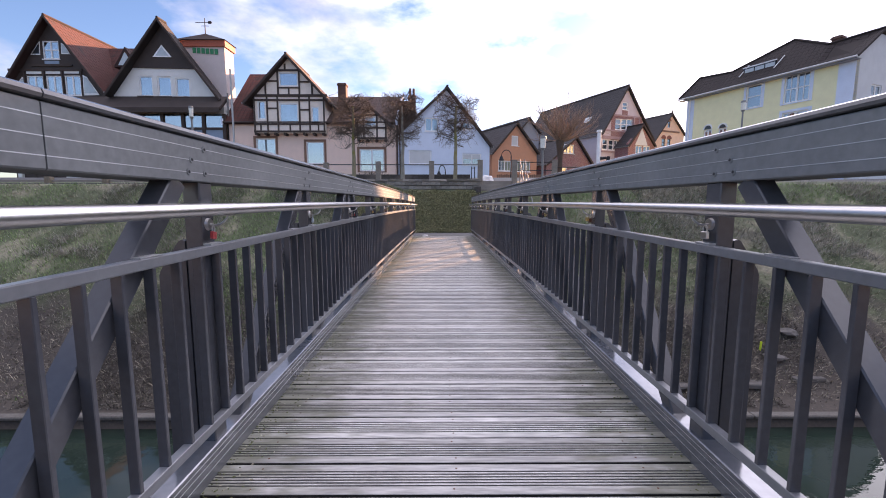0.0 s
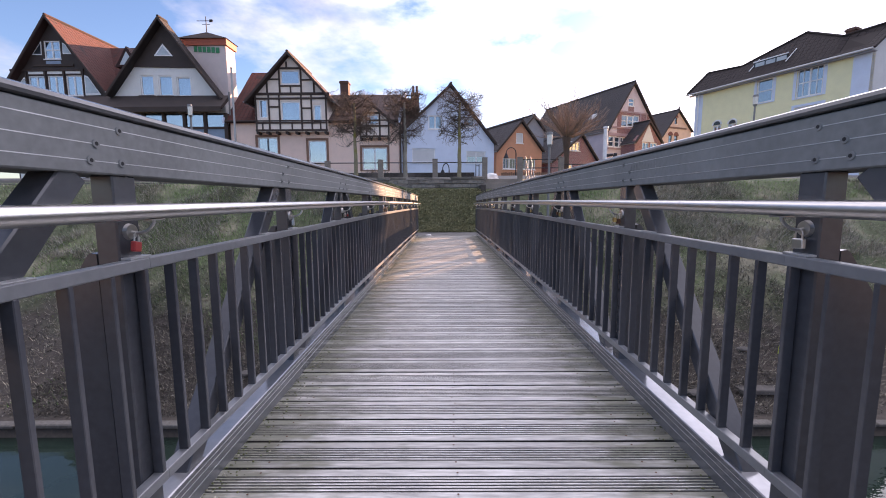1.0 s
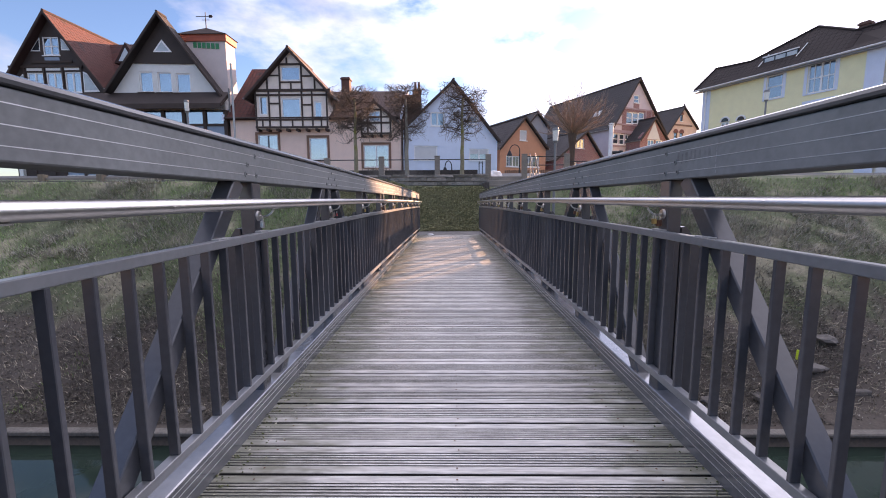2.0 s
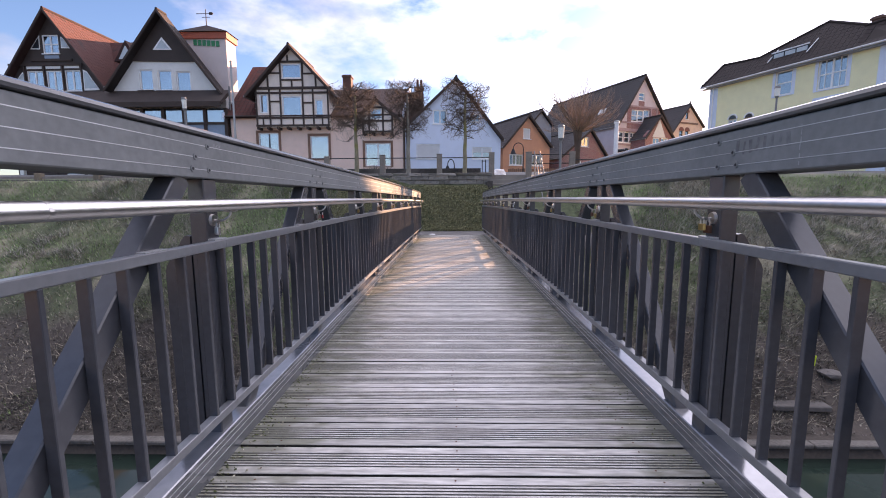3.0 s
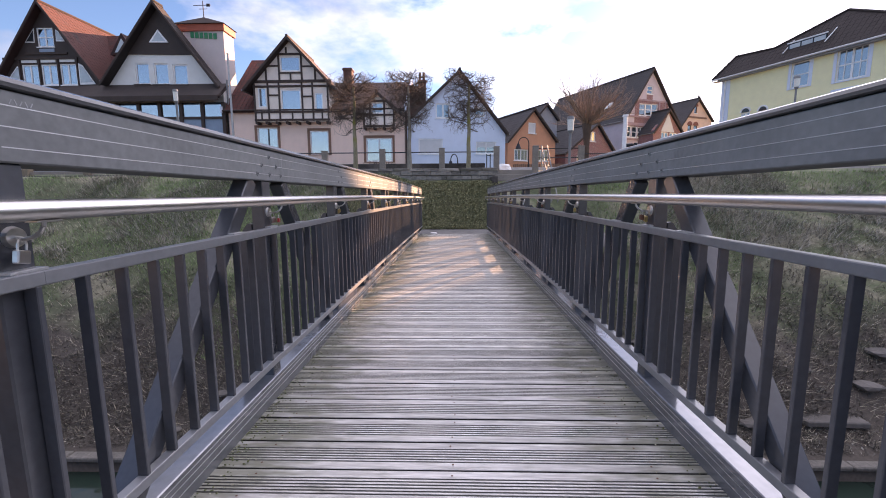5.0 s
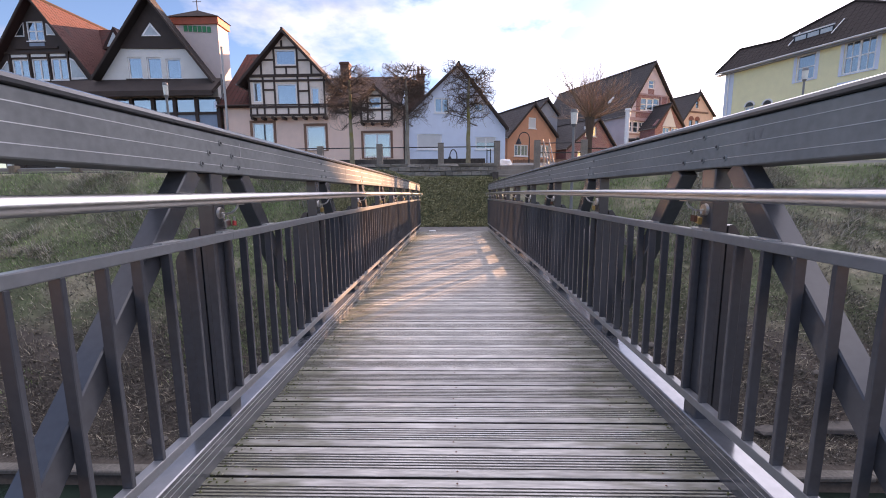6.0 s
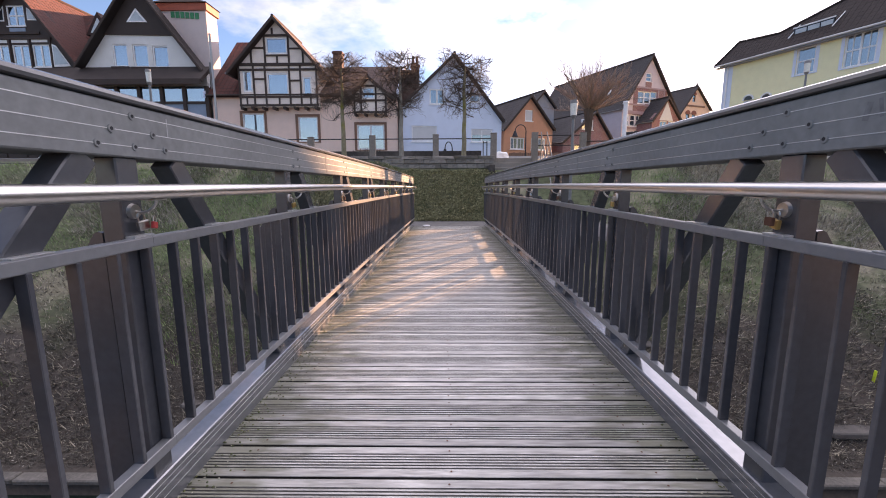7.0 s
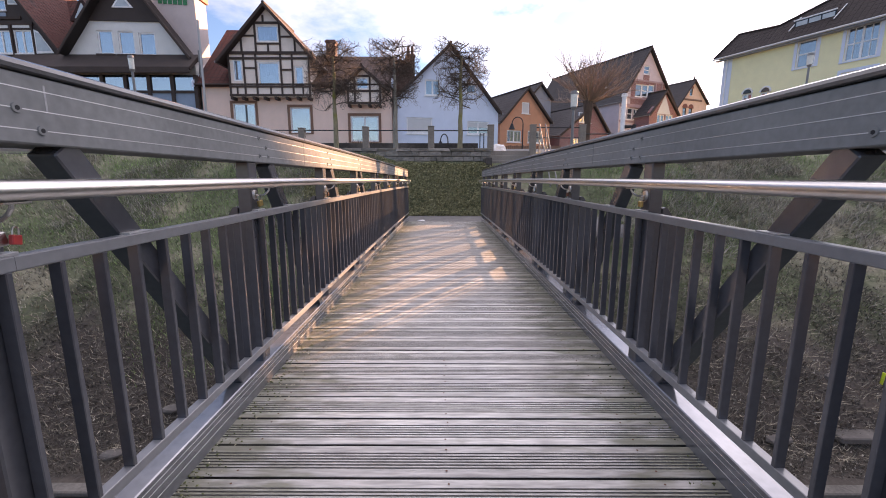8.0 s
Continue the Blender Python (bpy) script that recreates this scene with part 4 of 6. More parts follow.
    side_walls(h, lx + 0.3, dx, cz - 0.5, cz - 0.5, 0.4, 5.4, "render_white")
    part("downpipe", tube(bmesh.new(), (dx + 0.42, -0.35, -0.4), (dx + 0.5, -0.35, cz + 0.2), 0.06, 0.06, 8), "lampgrey", h)
    # tower
    t0, t1, tz0, tz1 = -19.5, -16.12, 6.7, 9.83
    part("tower", boxes((t0, t1, 0.9, 2.2, tz0 - 3, tz1)), "render_tower", h, "white rendered square tower with an orange cornice")
    part("cornice", boxes((t0 - 0.12, t1 + 0.12, 0.78, 2.32, tz1 + 0.005, tz1 + 0.45)), "orange_paint", h)
    bm = bmesh.new()
    c = ((t0 + t1) / 2, 1.55)
    base = [bm.verts.new((c[0] + sx_ * (t1 - t0) * 0.56, c[1] + sy_ * 0.9, tz1 + 0.46)) for sx_, sy_ in ((-1, -1), (1, -1), (1, 1), (-1, 1))]
    tip = bm.verts.new((c[0], c[1], tz1 + 1.2))
    bm.faces.new(base)
    for k in range(4):
        bm.faces.new((base[k], base[(k + 1) % 4], tip))
    part("tower_roof", bm, "tile_brown", h)
    bm = tube(bmesh.new(), (c[0], c[1], tz1 + 1.15), (c[0], c[1], tz1 + 2.3), 0.035, 0.025, 6)
    tube(bm, (c[0] - 0.7, c[1], tz1 + 2.0), (c[0] + 0.55, c[1], tz1 + 2.0), 0.025, 0.025, 6)
    tube(bm, (c[0] - 0.3, c[1], tz1 + 1.75), (c[0] + 0.3, c[1], tz1 + 1.75), 0.02, 0.02, 6)
    box(bm, c[0] + 0.25, c[0] + 0.5, c[1] - 0.01, c[1] + 0.01, tz1 + 1.9, tz1 + 2.1)
    part("weather_vane", bm, "timber", h)
    # green sign: six plain marks
    s0, s1, sz0, sz1 = -18.5, -16.55, 9.4, 9.78
    sign = part("sign", boxes((s0, s0 + 0.001, 0.88, 0.89, sz0, sz0 + 0.001)), "green_paint", h, "green painted marks of a restaurant sign")
    for k in range(6):
        a = s0 + (s1 - s0) * (k + 0.1) / 6
        b = s0 + (s1 - s0) * (k + 0.85) / 6
        part("mark", boxes((a, b, 0.855, 0.895, sz0 - 0.02 * k, sz1 - 0.02 * k)), "green_paint", sign)


def pink_house():
    h = house_at("timbered_house", -8.26, 30.45, 0, "pink rendered house with half-timbered gables and red tiles")
    o = 8.5

    def sh(r):
        return (r[0] + o, r[1] + o, *r[2:])
    wl, wz = -15.63, 4.17
    wr = -3.52
    wl, wr = wl + o, wr + o
    eave = wz
    ground = [sh((-13.73, -12.29, 1.42, 2.98)), sh((-10.07, -8.77, 1.14, 2.74)), sh((-6.20, -4.38, 0.61, 2.22))]
    part("wall", wall_mesh([(wl, eave), (wr, eave)], ground, -0.6, 0, 0.35), "render_pink", h)
    window(h, *ground[0], 0, 1, 0, "frame", "wframe")
    window(h, *ground[1], 0, 1, 0, "frame", "wframe")
    window(h, *ground[2], 0, 2, 0, "frame", "wframe")
    side_walls(h, wl, wr, eave, eave, 0.35, 9, "render_pink")
    # main roof, its ridge along the street
    ridge_z = 9.80
    ridge_z -= BASE
    bm = bmesh.new()
    uv = bm.loops.layers.uv.new("tiles")
    left_z = (-15.97, 11.58)[1] - BASE
    gl0 = (-13.60, 5.90)[0] + o + 2.4
    slab(bm, [(wl - 0.25, -0.35, eave - 0.1), (gl0, -0.35, eave - 0.1), (gl0, 4.4, left_z), (wl - 0.25, 4.4, left_z)], 0.18, uv)
    part("roof", bm, "tile_red", h)
    bm = bmesh.new()
    uv = bm.loops.layers.uv.new("tiles")
    slab(bm, [(gl0, -0.35, eave - 0.1), (wr + 0.05, -0.35, eave - 0.1), (wr + 0.05, 4.4, ridge_z), (gl0, 4.4, ridge_z)], 0.18, uv)
    slab(bm, [(wl - 0.25, 9.2, eave - 0.1), (wr + 0.05, 9.2, eave - 0.1), (wr + 0.05, 4.4, ridge_z), (wl - 0.25, 4.4, ridge_z)], 0.18, uv)
    part("roof", bm, "tile_brown", h)
    for u in (wl - 0.3, wr + 0.1):
        bm = prism(bmesh.new(), [(-0.4, eave - 0.3), (4.4, ridge_z - 0.1), (9.2, eave - 0.3), (9.2, eave + 0.1), (4.4, ridge_z + 0.18), (-0.4, eave + 0.1)], 0, 0.12)
        bm.transform(Matrix(((0, 1, 0, u - 0.06), (1, 0, 0, 0), (0, 0, 1, 0), (0, 0, 0, 1))))
        part("verge", bm, "render_blue", h)
    for u in (wl, wr):
        part("gable_wall", boxes((u - 0.1, u + 0.1, 1.0, 8, 0, eave)), "render_pink", h)
    part("gutter", tube(bmesh.new(), (wl - 0.2, -0.42, eave - 0.12), (wr, -0.42, eave - 0.12), 0.06, 0.06, 8), "timber", h)
    part("downpipe", tube(bmesh.new(), (wr + 0.12, -0.12, -0.5), (wr + 0.12, -0.12, eave), 0.06, 0.06, 8), "timber", h)
    c0, c1, cz0, cz1 = -8.38, -7.75, 9.24, 10.52
    chimney(h, c0 + o, c1 + o, cz0 - BASE - 1, cz1 - BASE, 3.0)
    chimney(h, c0 + o - 3.2, c0 + o - 1.8, ridge_z - 0.6, ridge_z + 0.3, 5.0)
    # large half-timbered gable on a jetty
    y = -0.45
    ax, az = -11.01, 8.53
    gl, gz = -13.60, 5.90
    gr, gz2 = -8.49, 5.74
    b0 = (-13.74, 3.29)[1]
    ax, gl, gr = ax + o, gl + o, gr + o
    gz = (gz + gz2) / 2
    wins = [sh((-11.69, -10.34, 6.51, 7.47)), sh((-13.30, -12.72, 4.23, 5.51)), sh((-11.75, -10.40, 4.03, 5.36)), sh((-9.47, -8.91, 3.95, 5.12))]
    part("gable_wall", wall_mesh([(gl, gz), (ax, az), (gr, gz)], wins, b0, y, y + 0.4), "plaster", h)
    part("side_wall", boxes((gl, gl + 0.25, y + 0.4, 2.5, b0, gz)), "plaster", h)
    part("side_wall", boxes((gr - 0.25, gr, y + 0.4, 2.5, b0, gz)), "plaster", h)
    for w in wins:
        window(h, *w, y - 0.02, 1, 0, "frame", None, False)
    gable_roof(h, gl - 0.3, gz - 0.32, ax, az, gr + 0.3, gz - 0.32, y - 0.4, 4.2, "tile_brown", 0.35)
    yb = y - 0.01
    z1 = b0 + 0.08
    rows = [b0 + 0.1, wins[2][2] - 0.12, wins[2][3] + 0.2]
    for z in rows[:3]:
        beam(h, gl, z, gr, z, 0.13, yb)
    beam(h, gl - 0.2, gz + 0.05, gr + 0.2, gz + 0.05, 0.17, yb - 0.02)
    top_w = (az - gz)

    def half(z):
        return (gr - gl) / 2 * (1 - (z - gz) / top_w)
    for z in (wins[0][3] + 0.12,):
        cxx = ax
        beam(h, cxx - half(z) + 0.05, z, cxx + half(z) - 0.05, z, 0.13, yb)
    posts = [gl + 0.08, wins[1][1] + 0.12, wins[2][0] - 0.1, wins[2][1] + 0.1, wins[3][0] - 0.12, gr - 0.08]
    for u in posts:
        beam(h, u, b0 + 0.02, u, gz + 0.05, 0.105, yb + 0.004)
    for u in (gl + 0.5, ax, gr - 0.5):
        beam(h, u, b0 + 0.05, u, wins[2][2] - 0.12, 0.09, yb + 0.006)
    beam(h, ax - 1.6, wins[0][2] + 0.35, wins[0][0] - 0.1, wins[0][2] + 0.35, 0.1, yb + 0.006)
    beam(h, wins[0][1] + 0.1, wins[0][2] + 0.3, ax + 1.6, wins[0][2] + 0.3, 0.1, yb + 0.006)
    beam(h, wins[0][0] - 0.05, wins[0][2] - 0.1, wins[0][1] + 0.05, wins[0][2] - 0.1, 0.1, yb + 0.007)
    beam(h, ax, gz + 0.1, ax, wins[0][2] - 0.1, 0.1, yb + 0.008)
    beam(h, posts[1], (wins[2][2] + wins[2][3]) / 2 + 0.3, posts[2], (wins[2][2] + wins[2][3]) / 2 + 0.3, 0.1, yb + 0.006)
    beam(h, posts[3], (wins[2][2] + wins[2][3]) / 2 + 0.2, posts[4], (wins[2][2] + wins[2][3]) / 2 + 0.2, 0.1, yb + 0.006)
    for u in (ax - 1.65, wins[0][0] - 0.08, wins[0][1] + 0.08, ax + 1.65):
        zt = az - abs(u - ax) / ((gr - gl) / 2) * top_w - 0.1
        beam(h, u, gz + 0.05, u, zt, 0.11, yb + 0.004)
    beam(h, ax - 0.22, wins[0][3] + 0.1, ax - 0.22, az - 0.5, 0.11, yb + 0.002)
    beam(h, gl + 0.03, gz, ax, az - 0.03, 0.17, yb - 0.006)
    beam(h, ax, az - 0.03, gr - 0.03, gz, 0.17, yb - 0.006)
    for k in range(8):
        u = gl + 0.15 + k * (gr - gl - 0.3) / 7
        part("joist_end", boxes((u - 0.08, u + 0.08, y - 0.12, 0.0, b0 - 0.16, b0)), "timber", h)
    # small half-timbered gable
    sl, sz = -6.25, 4.18
    sr = -4.12
    sa, saz = -5.27, 5.04
    sb = (-6.28, 2.85)[1]
    sl, sr, sa = sl + o, sr + o, sa + o
    w = sh((-5.68, -4.89, 3.75, 4.46))
    part("gable_wall", wall_mesh([(sl, sz), (sa, saz), (sr, sz)], [w], sb, y, y + 0.35), "plaster", h)
    part("side_wall", boxes((sl, sl + 0.2, y + 0.35, 2.0, sb, sz)), "plaster", h)
    part("side_wall", boxes((sr - 0.2, sr, y + 0.35, 2.0, sb, sz)), "plaster", h)
    window(h, *w, y - 0.02, 1, 0, "frame", None, False)
    for z in (sb + 0.08, w[2] - 0.1, w[3] + 0.08):
        k = max(0.0, (z - sz) / (saz - sz))
        beam(h, sl + (sa - sl) * k, z, sr + (sa - sr) * k, z, 0.12, yb)
    for u in (sl + 0.06, w[0] - 0.08, w[1] + 0.08, sr - 0.06):
        k = min(1, abs(u - sa) / (sr - sa))
        beam(h, u, sb, u, saz - (saz - sz) * k - 0.08, 0.11, yb + 0.004)
    gable_roof(h, sl - 0.25, sz - 0.3, sa, saz, sr + 0.25, sz - 0.3, y - 0.3, 3.2, "tile_brown", 0.25)
    for k in range(4):
        u = sl + 0.1 + k * (sr - sl - 0.2) / 3
        part("joist_end", boxes((u - 0.07, u + 0.07, y - 0.1, 0.0, sb - 0.14, sb)), "timber", h)


def white_house():
    h = house_at("white_house", 0.91, 31.34, 10, "pale blue-white rendered gabled house with roller shutters")
    ax, az = -0.47, 6.72
    lx, lz = -4.10, 3.30
    rx, rz = 2.88, 2.71
    wins = [(-2.11, -1.10, 3.59, 4.57), (-3.33, -1.62, 1.16, 2.19), (0.74, 2.24, 1.18, 2.03), (0.60, 1.34, 3.79, 4.38)]
    part("wall", wall_mesh([(lx, lz), (ax, az), (rx, rz)], wins, -0.8, 0, 0.35), "render_blue", h)
    window(h, *wins[0], 0, 2)
    window(h, *wins[1], 0, 1, blind=1.0)
    window(h, *wins[2], 0, 2, blind=0.45)
    window(h, *wins[3], 0, 1)
    side_walls(h, lx, rx, lz, rz, 0.35, 10, "render_blue")
    gable_roof(h, lx, lz, ax, az, rx, rz, -0.3, 10.2, "tile_brown", 0.25)
    chimney(h, lx + 0.1, lx + 1.0, lz - 1.0, (-3.95, 8.74)[1] - BASE, 1.0)
    chimney(h, ax - 2.6, ax - 2.05, az - 3.2, (-2.44, 9.48)[1] - BASE, 2.2, 2)
    part("downpipe", tube(bmesh.new(), (lx + 0.12, -0.1, -0.6), (lx + 0.12, -0.1, lz), 0.05, 0.05, 8), "timber", h)


def orange_house():
    h = house_at("orange_house", 7.05, 38.11, 26, "orange rendered gabled cottage with white windows")
    ax, az = -0.21, 5.47
    lx, lz = -2.76, 2.72
    rx, rz = 2.24, 2.98
    wins = [(-0.68, 0.09, 3.48, 4.38), (-2.09, -0.67, 1.16, 2.11), (0.00, 1.51, 1.18, 2.15)]
    part("wall", wall_mesh([(lx, lz), (ax, az), (rx, rz)], wins, -0.8, 0, 0.35), "render_orange", h)
    window(h, *wins[0], 0, 1, 0, blind=0.9)
    window(h, *wins[1], 0, 2, 0, bars=1)
    window(h, *wins[2], 0, 2, 0, bars=1)
    side_walls(h, lx, rx, lz, rz, 0.35, 9, "render_orange")
    gable_roof(h, lx, lz, ax, az, rx, rz, -0.25, 9.2, "tile_dark", 0.2)
    g = house_at("grey_house", 9.72, 44, 26, "grey rendered gabled house behind the orange cottage")
    ax, az = -0.58, 7.04
    lx, lz = -2.26, 5.25
    rx, rz = 0.80, 5.70
    part("wall", wall_mesh([(lx, lz), (ax, az), (rx, rz)], [], -0.8, 0, 0.35), "render_grey", g)
    side_walls(g, lx, rx, lz, rz, 0.35, 10, "render_grey")
    gable_roof(g, lx, lz, ax, az, rx, rz, -0.25, 10, "tile_dark", 0.2)


def brick_house():
    h = house_at("brick_house", 12.75, 40.5, 26, "low red brick house with a steep dark tiled roof")
    ax, az = 0.51, 4.63
    lx, lz = -3.05, 1.96
    rx, rz = 2.70, 2.20
    wins = [(-0.95, 0.37, 3.07, 3.95), (-1.75, -0.47, 1.00, 1.75)]
    part("wall", wall_mesh([(lx, lz), (ax, az), (rx, rz)], wins, -0.8, 0, 0.35), "brickwork", h)
    window(h, *wins[0], 0, 3, 0)
    window(h, *wins[1], 0, 2, 0)
    side_walls(h, lx, rx, lz, rz, 0.35, 8, "brickwork")
    gable_roof(h, lx, lz, ax, az, rx, rz, -0.25, 8, "tile_dark", 0.2)


def red_house():
    h = house_at("tall_gabled_house", 19.36, 46, 24, "tall mauve house with red timbered gable and dark roof")
    ax, az = 1.34, 11.04
    lx, lz = -2.13, 5.83
    rx, rz = 5.65, 5.59
    wins = [(0.78, 1.60, 8.53, 9.36), (-0.19, 0.73, 6.32, 7.53), (0.73, 1.58, 6.38, 7.54), (1.58, 2.44, 6.38, 7.61),
            (-1.93, -1.13, 4.08, 5.18), (-1.04, -0.30, 4.06, 5.18), (-0.21, 0.62, 4.11, 5.17), (0.72, 1.48, 4.09, 5.16)]
    part("wall", wall_mesh([(lx, lz), (ax, az), (rx, rz)], wins, -0.8, 0, 0.35), "render_mauve", h)
    for w in wins:
        window(h, *w, 0, 1 if w is not wins[6] else 2, 1)
    zf0, zf1 = wins[1][2] - 1.0, wins[1][3] + 0.35
    k0 = (zf1 - lz) / (az - lz)
    part("brick_infill", wall_mesh([(lx + (ax - lx) * k0, zf1), (rx + (ax - rx) * k0, zf1)], wins, zf0, -0.03, -0.004), "brickwork", h)
    for z in (zf0, wins[1][2] - 0.15, zf1, wins[4][2] - 0.2, wins[4][3] + 0.3):
        k = max(0.02, (z - lz) / (az - lz))
        beam(h, lx + (ax - lx) * k, z, rx + (ax - rx) * k, z, 0.16, -0.03, "red_beam")
    for n in range(9):
        u = lx + (rx - lx) * (n + 0.5) / 9
        k = abs(u - ax) / (rx - ax if u > ax else ax - lx)
        top = min(zf1, az - (az - lz) * k)
        if not any(w[0] - 0.05 < u < w[1] + 0.05 for w in wins):
            beam(h, u, -0.5, u, top, 0.15, -0.028, "red_beam")
    side_walls(h, lx, rx, lz, rz, 0.35, 15, "render_mauve")
    gable_roof(h, lx, lz, ax, az, rx, rz, -0.3, 15, "tile_dark", 0.3)
    d = (ax - lx, az - lz)
    q = []
    for f, yy in ((0.3, 3.0), (0.3, 4.0), (0.42, 4.0), (0.42, 3.0)):
        q.append((lx + d[0] * f, yy, lz + d[1] * f + 0.2))
    bm = bmesh.new()
    uv = bm.loops.layers.uv.new("tiles")
    slab(bm, q, 0.06, uv)
    part("roof_window", bm, "pane_pale", h)
    # small gabled wing in front
    pu, pz = 2.66, 6.64
    pl, plz = 0.74, 4.39
    pr, prz = 4.64, 4.61
    w2 = [(1.81, 2.81, 3.55, 4.45), (3.00, 4.03, 3.54, 4.46)]
    c2, s2 = math.cos(radians(24)), math.sin(radians(24))
    off = -2.0 * c2
    du = -2.0 * s2
    fix = [(a + du, b + du, c, d_) for a, b, c, d_ in w2]
    part("wing_wall", wall_mesh([(pl + du, plz), (pu + du, pz), (pr + du, prz)], fix, -0.8, off, off + 0.3), "brickwork", h)
    for w in fix:
        window(h, *w, off, 2, 0)
    part("wing_panel", prism(bmesh.new(), [(pu + du - 0.95, plz + 0.1), (pu + du + 0.95, plz + 0.1), (pu + du, pz - 0.35)], off - 0.04, off - 0.003), "render_grey_white", h)
    gable_roof(h, pl + du, plz, pu + du, pz, pr + du, prz, off - 0.2, 0.3, "tile_dark", 0.2)
    part("wing_side", boxes((pl + du, pl + du + 0.2, off + 0.3, 0, -0.8, plz)), "brickwork", h)
    # pale house behind, with a pointed turret
    p = house_at("pale_orange_house", 29.59, 56, 24, "pale orange gabled house with arched windows")
    ax, az = 1.88, 10.23
    lx, lz = -1.16, 6.54
    rx, rz = 4.73, 7.66
    wins = [(0.31, 0.94, 5.92, 6.92), (1.41, 2.05, 5.98, 6.92), (1.31, 1.82, 8.44, 9.29)]
    part("wall", wall_mesh([(lx, lz), (ax, az), (rx, rz)], wins, -0.8, 0, 0.35), "render_pale", p)
    for w in wins:
        window(p, *w, 0, 1, 1, "timber")
        m = (w[0] + w[1]) / 2
        arch = [(m + (w[1] - w[0]) * 0.75 * math.cos(a), w[3] + (w[1] - w[0]) * 0.75 * math.sin(a)) for a in np.linspace(0, math.pi, 9)]
        part("arch", prism(bmesh.new(), arch, -0.05, -0.004), "brick", p)
    for z in (wins[0][3] + 1.0, wins[0][2] - 0.4):
        k = max(0.0, (z - lz) / (az - lz))
        beam(p, lx + (ax - lx) * k, z, rx + (ax - rx) * k, z, 0.2, -0.02, "wframe")
    side_walls(p, lx, rx, lz, rz, 0.35, 13, "render_pale")
    gable_roof(p, lx, lz, ax, az, rx, rz, -0.25, 13, "tile_dark", 0.2)
    tx = rx + 1.3
    part("turret", tube(bmesh.new(), (tx, 3, -0.8), (tx, 3, lz + 1.2), 0.9, 0.9, 12), "render_pale", p)
    part("turret_roof", tube(bmesh.new(), (tx, 3, lz + 1.2), (tx, 3, az + 1.6), 1.15, 0.02, 12), "tile_brown", p)


def yellow_house():
    # local: the long front runs along u from the far corner (u = FAR) to the near one (u = LONG)
    LONG, DEEP, EAVE, FAR = 9.75, 9.0, 6.6, -0.65
    h = thing("yellow_house", (20.29, 33.46, BASE), -67.5, "long yellow rendered house with pale quoins and brown hipped roof", "house", "houses along the street")
    # openings in the long front: (u0, u1, z0, z1)
    big = [(3.84, 4.84, 4.85, 6.42), (6.18, 7.6, 4.68, 6.48), (6.2, 7.65, 2.3, 4.1), (0.88, 1.53, 2.85, 3.88), (2.03, 2.65, 2.8, 3.8)]
    part("wall", wall_mesh([(FAR, EAVE), (LONG, EAVE)], big, -0.8, 0, 0.35), "render_yellow", h)
    window(h, *big[0], 0, 1, 1, surround="render_blue")
    window(h, *big[1], 0, 2, 1, bars=1, surround="render_blue")
    window(h, *big[2], 0, 2, 1, bars=1, surround="render_blue")
    for w in big[3:]:
        window(h, *w, 0, 2, 1)
        m = (w[0] + w[1]) / 2
        r = (w[1] - w[0]) / 2
        arch = [(m + r * math.cos(a), w[3] + r * math.sin(a)) for a in np.linspace(0, math.pi, 11)]
        fan = part("fanlight", prism(bmesh.new(), arch, -0.03, -0.004), "pane_dark", h)
        rim = bmesh.new()
        for (a, za), (b, zb) in zip(arch, arch[1:]):
            tube(rim, (a, -0.02, za), (b, -0.02, zb), 0.06, 0.06, 6)
        part("rim", rim, "frame", fan)
    for u0, u1 in ((FAR, FAR + 0.6), (LONG - 0.8, LONG)):
        part("quoin", boxes((u0, u1, -0.03, -0.003, -0.8, EAVE - 0.02)), "render_blue", h)
    # near gable end
    g = wall_mesh([(0, EAVE), (2.2, EAVE + 1.6), (DEEP - 2.2, EAVE + 1.6), (DEEP, EAVE)], [(1.9, 3.1, 3.4, 5.3)], -0.8, 0, 0.3)
    turn = Matrix.Translation((LONG, 0, 0)) @ Matrix.Rotation(radians(90), 4, "Z")
    g.transform(turn)
    part("gable_wall", g, "render_grey_white", h)
    w = window(h, 1.9, 3.1, 3.4, 5.3, 0, 2, 2)
    w.matrix_basis = turn
    part("back_wall", boxes((FAR, LONG, DEEP - 0.3, DEEP, -0.8, EAVE)), "render_yellow", h)
    part("side_wall", boxes((FAR, FAR + 0.3, 0.35, DEEP - 0.3, -0.8, EAVE)), "render_yellow", h)
    # one steep front slope whose upper edge steps from a low hipped end to a peak, a valley and the near gable
    o, rise = 0.45, 1.1
    e = EAVE

    def on_slope(u, v):
        return (u, v, e + rise * (v + o))
    top = [on_slope(-0.5, 1.05), on_slope(2.24, 0.76), on_slope(5.5, 1.98), on_slope(8.0, 0.8), (LONG + 0.25, 2.2, e + 1.85)]
    foot = [(FAR - o, -o, e), (2.24, -o, e), (5.5, -o, e), (8.0, -o, e), (LONG + 0.25, -o, e)]
    faces = [[foot[k], foot[k + 1], top[k + 1], top[k]] for k in range(4)]
    faces += [[a, b, (b[0], DEEP + o, e), (a[0], DEEP + o, e)] for a, b in zip(top[:3], top[1:4])]
    a, b = top[3], top[4]
    faces.append([a, b, (b[0], DEEP - 2.2, b[2]), (a[0], DEEP - 2.2, a[2])])
    faces.append([(a[0], DEEP - 2.2, a[2]), (b[0], DEEP - 2.2, b[2]), (b[0], DEEP + o, e), (a[0], DEEP + o, e)])
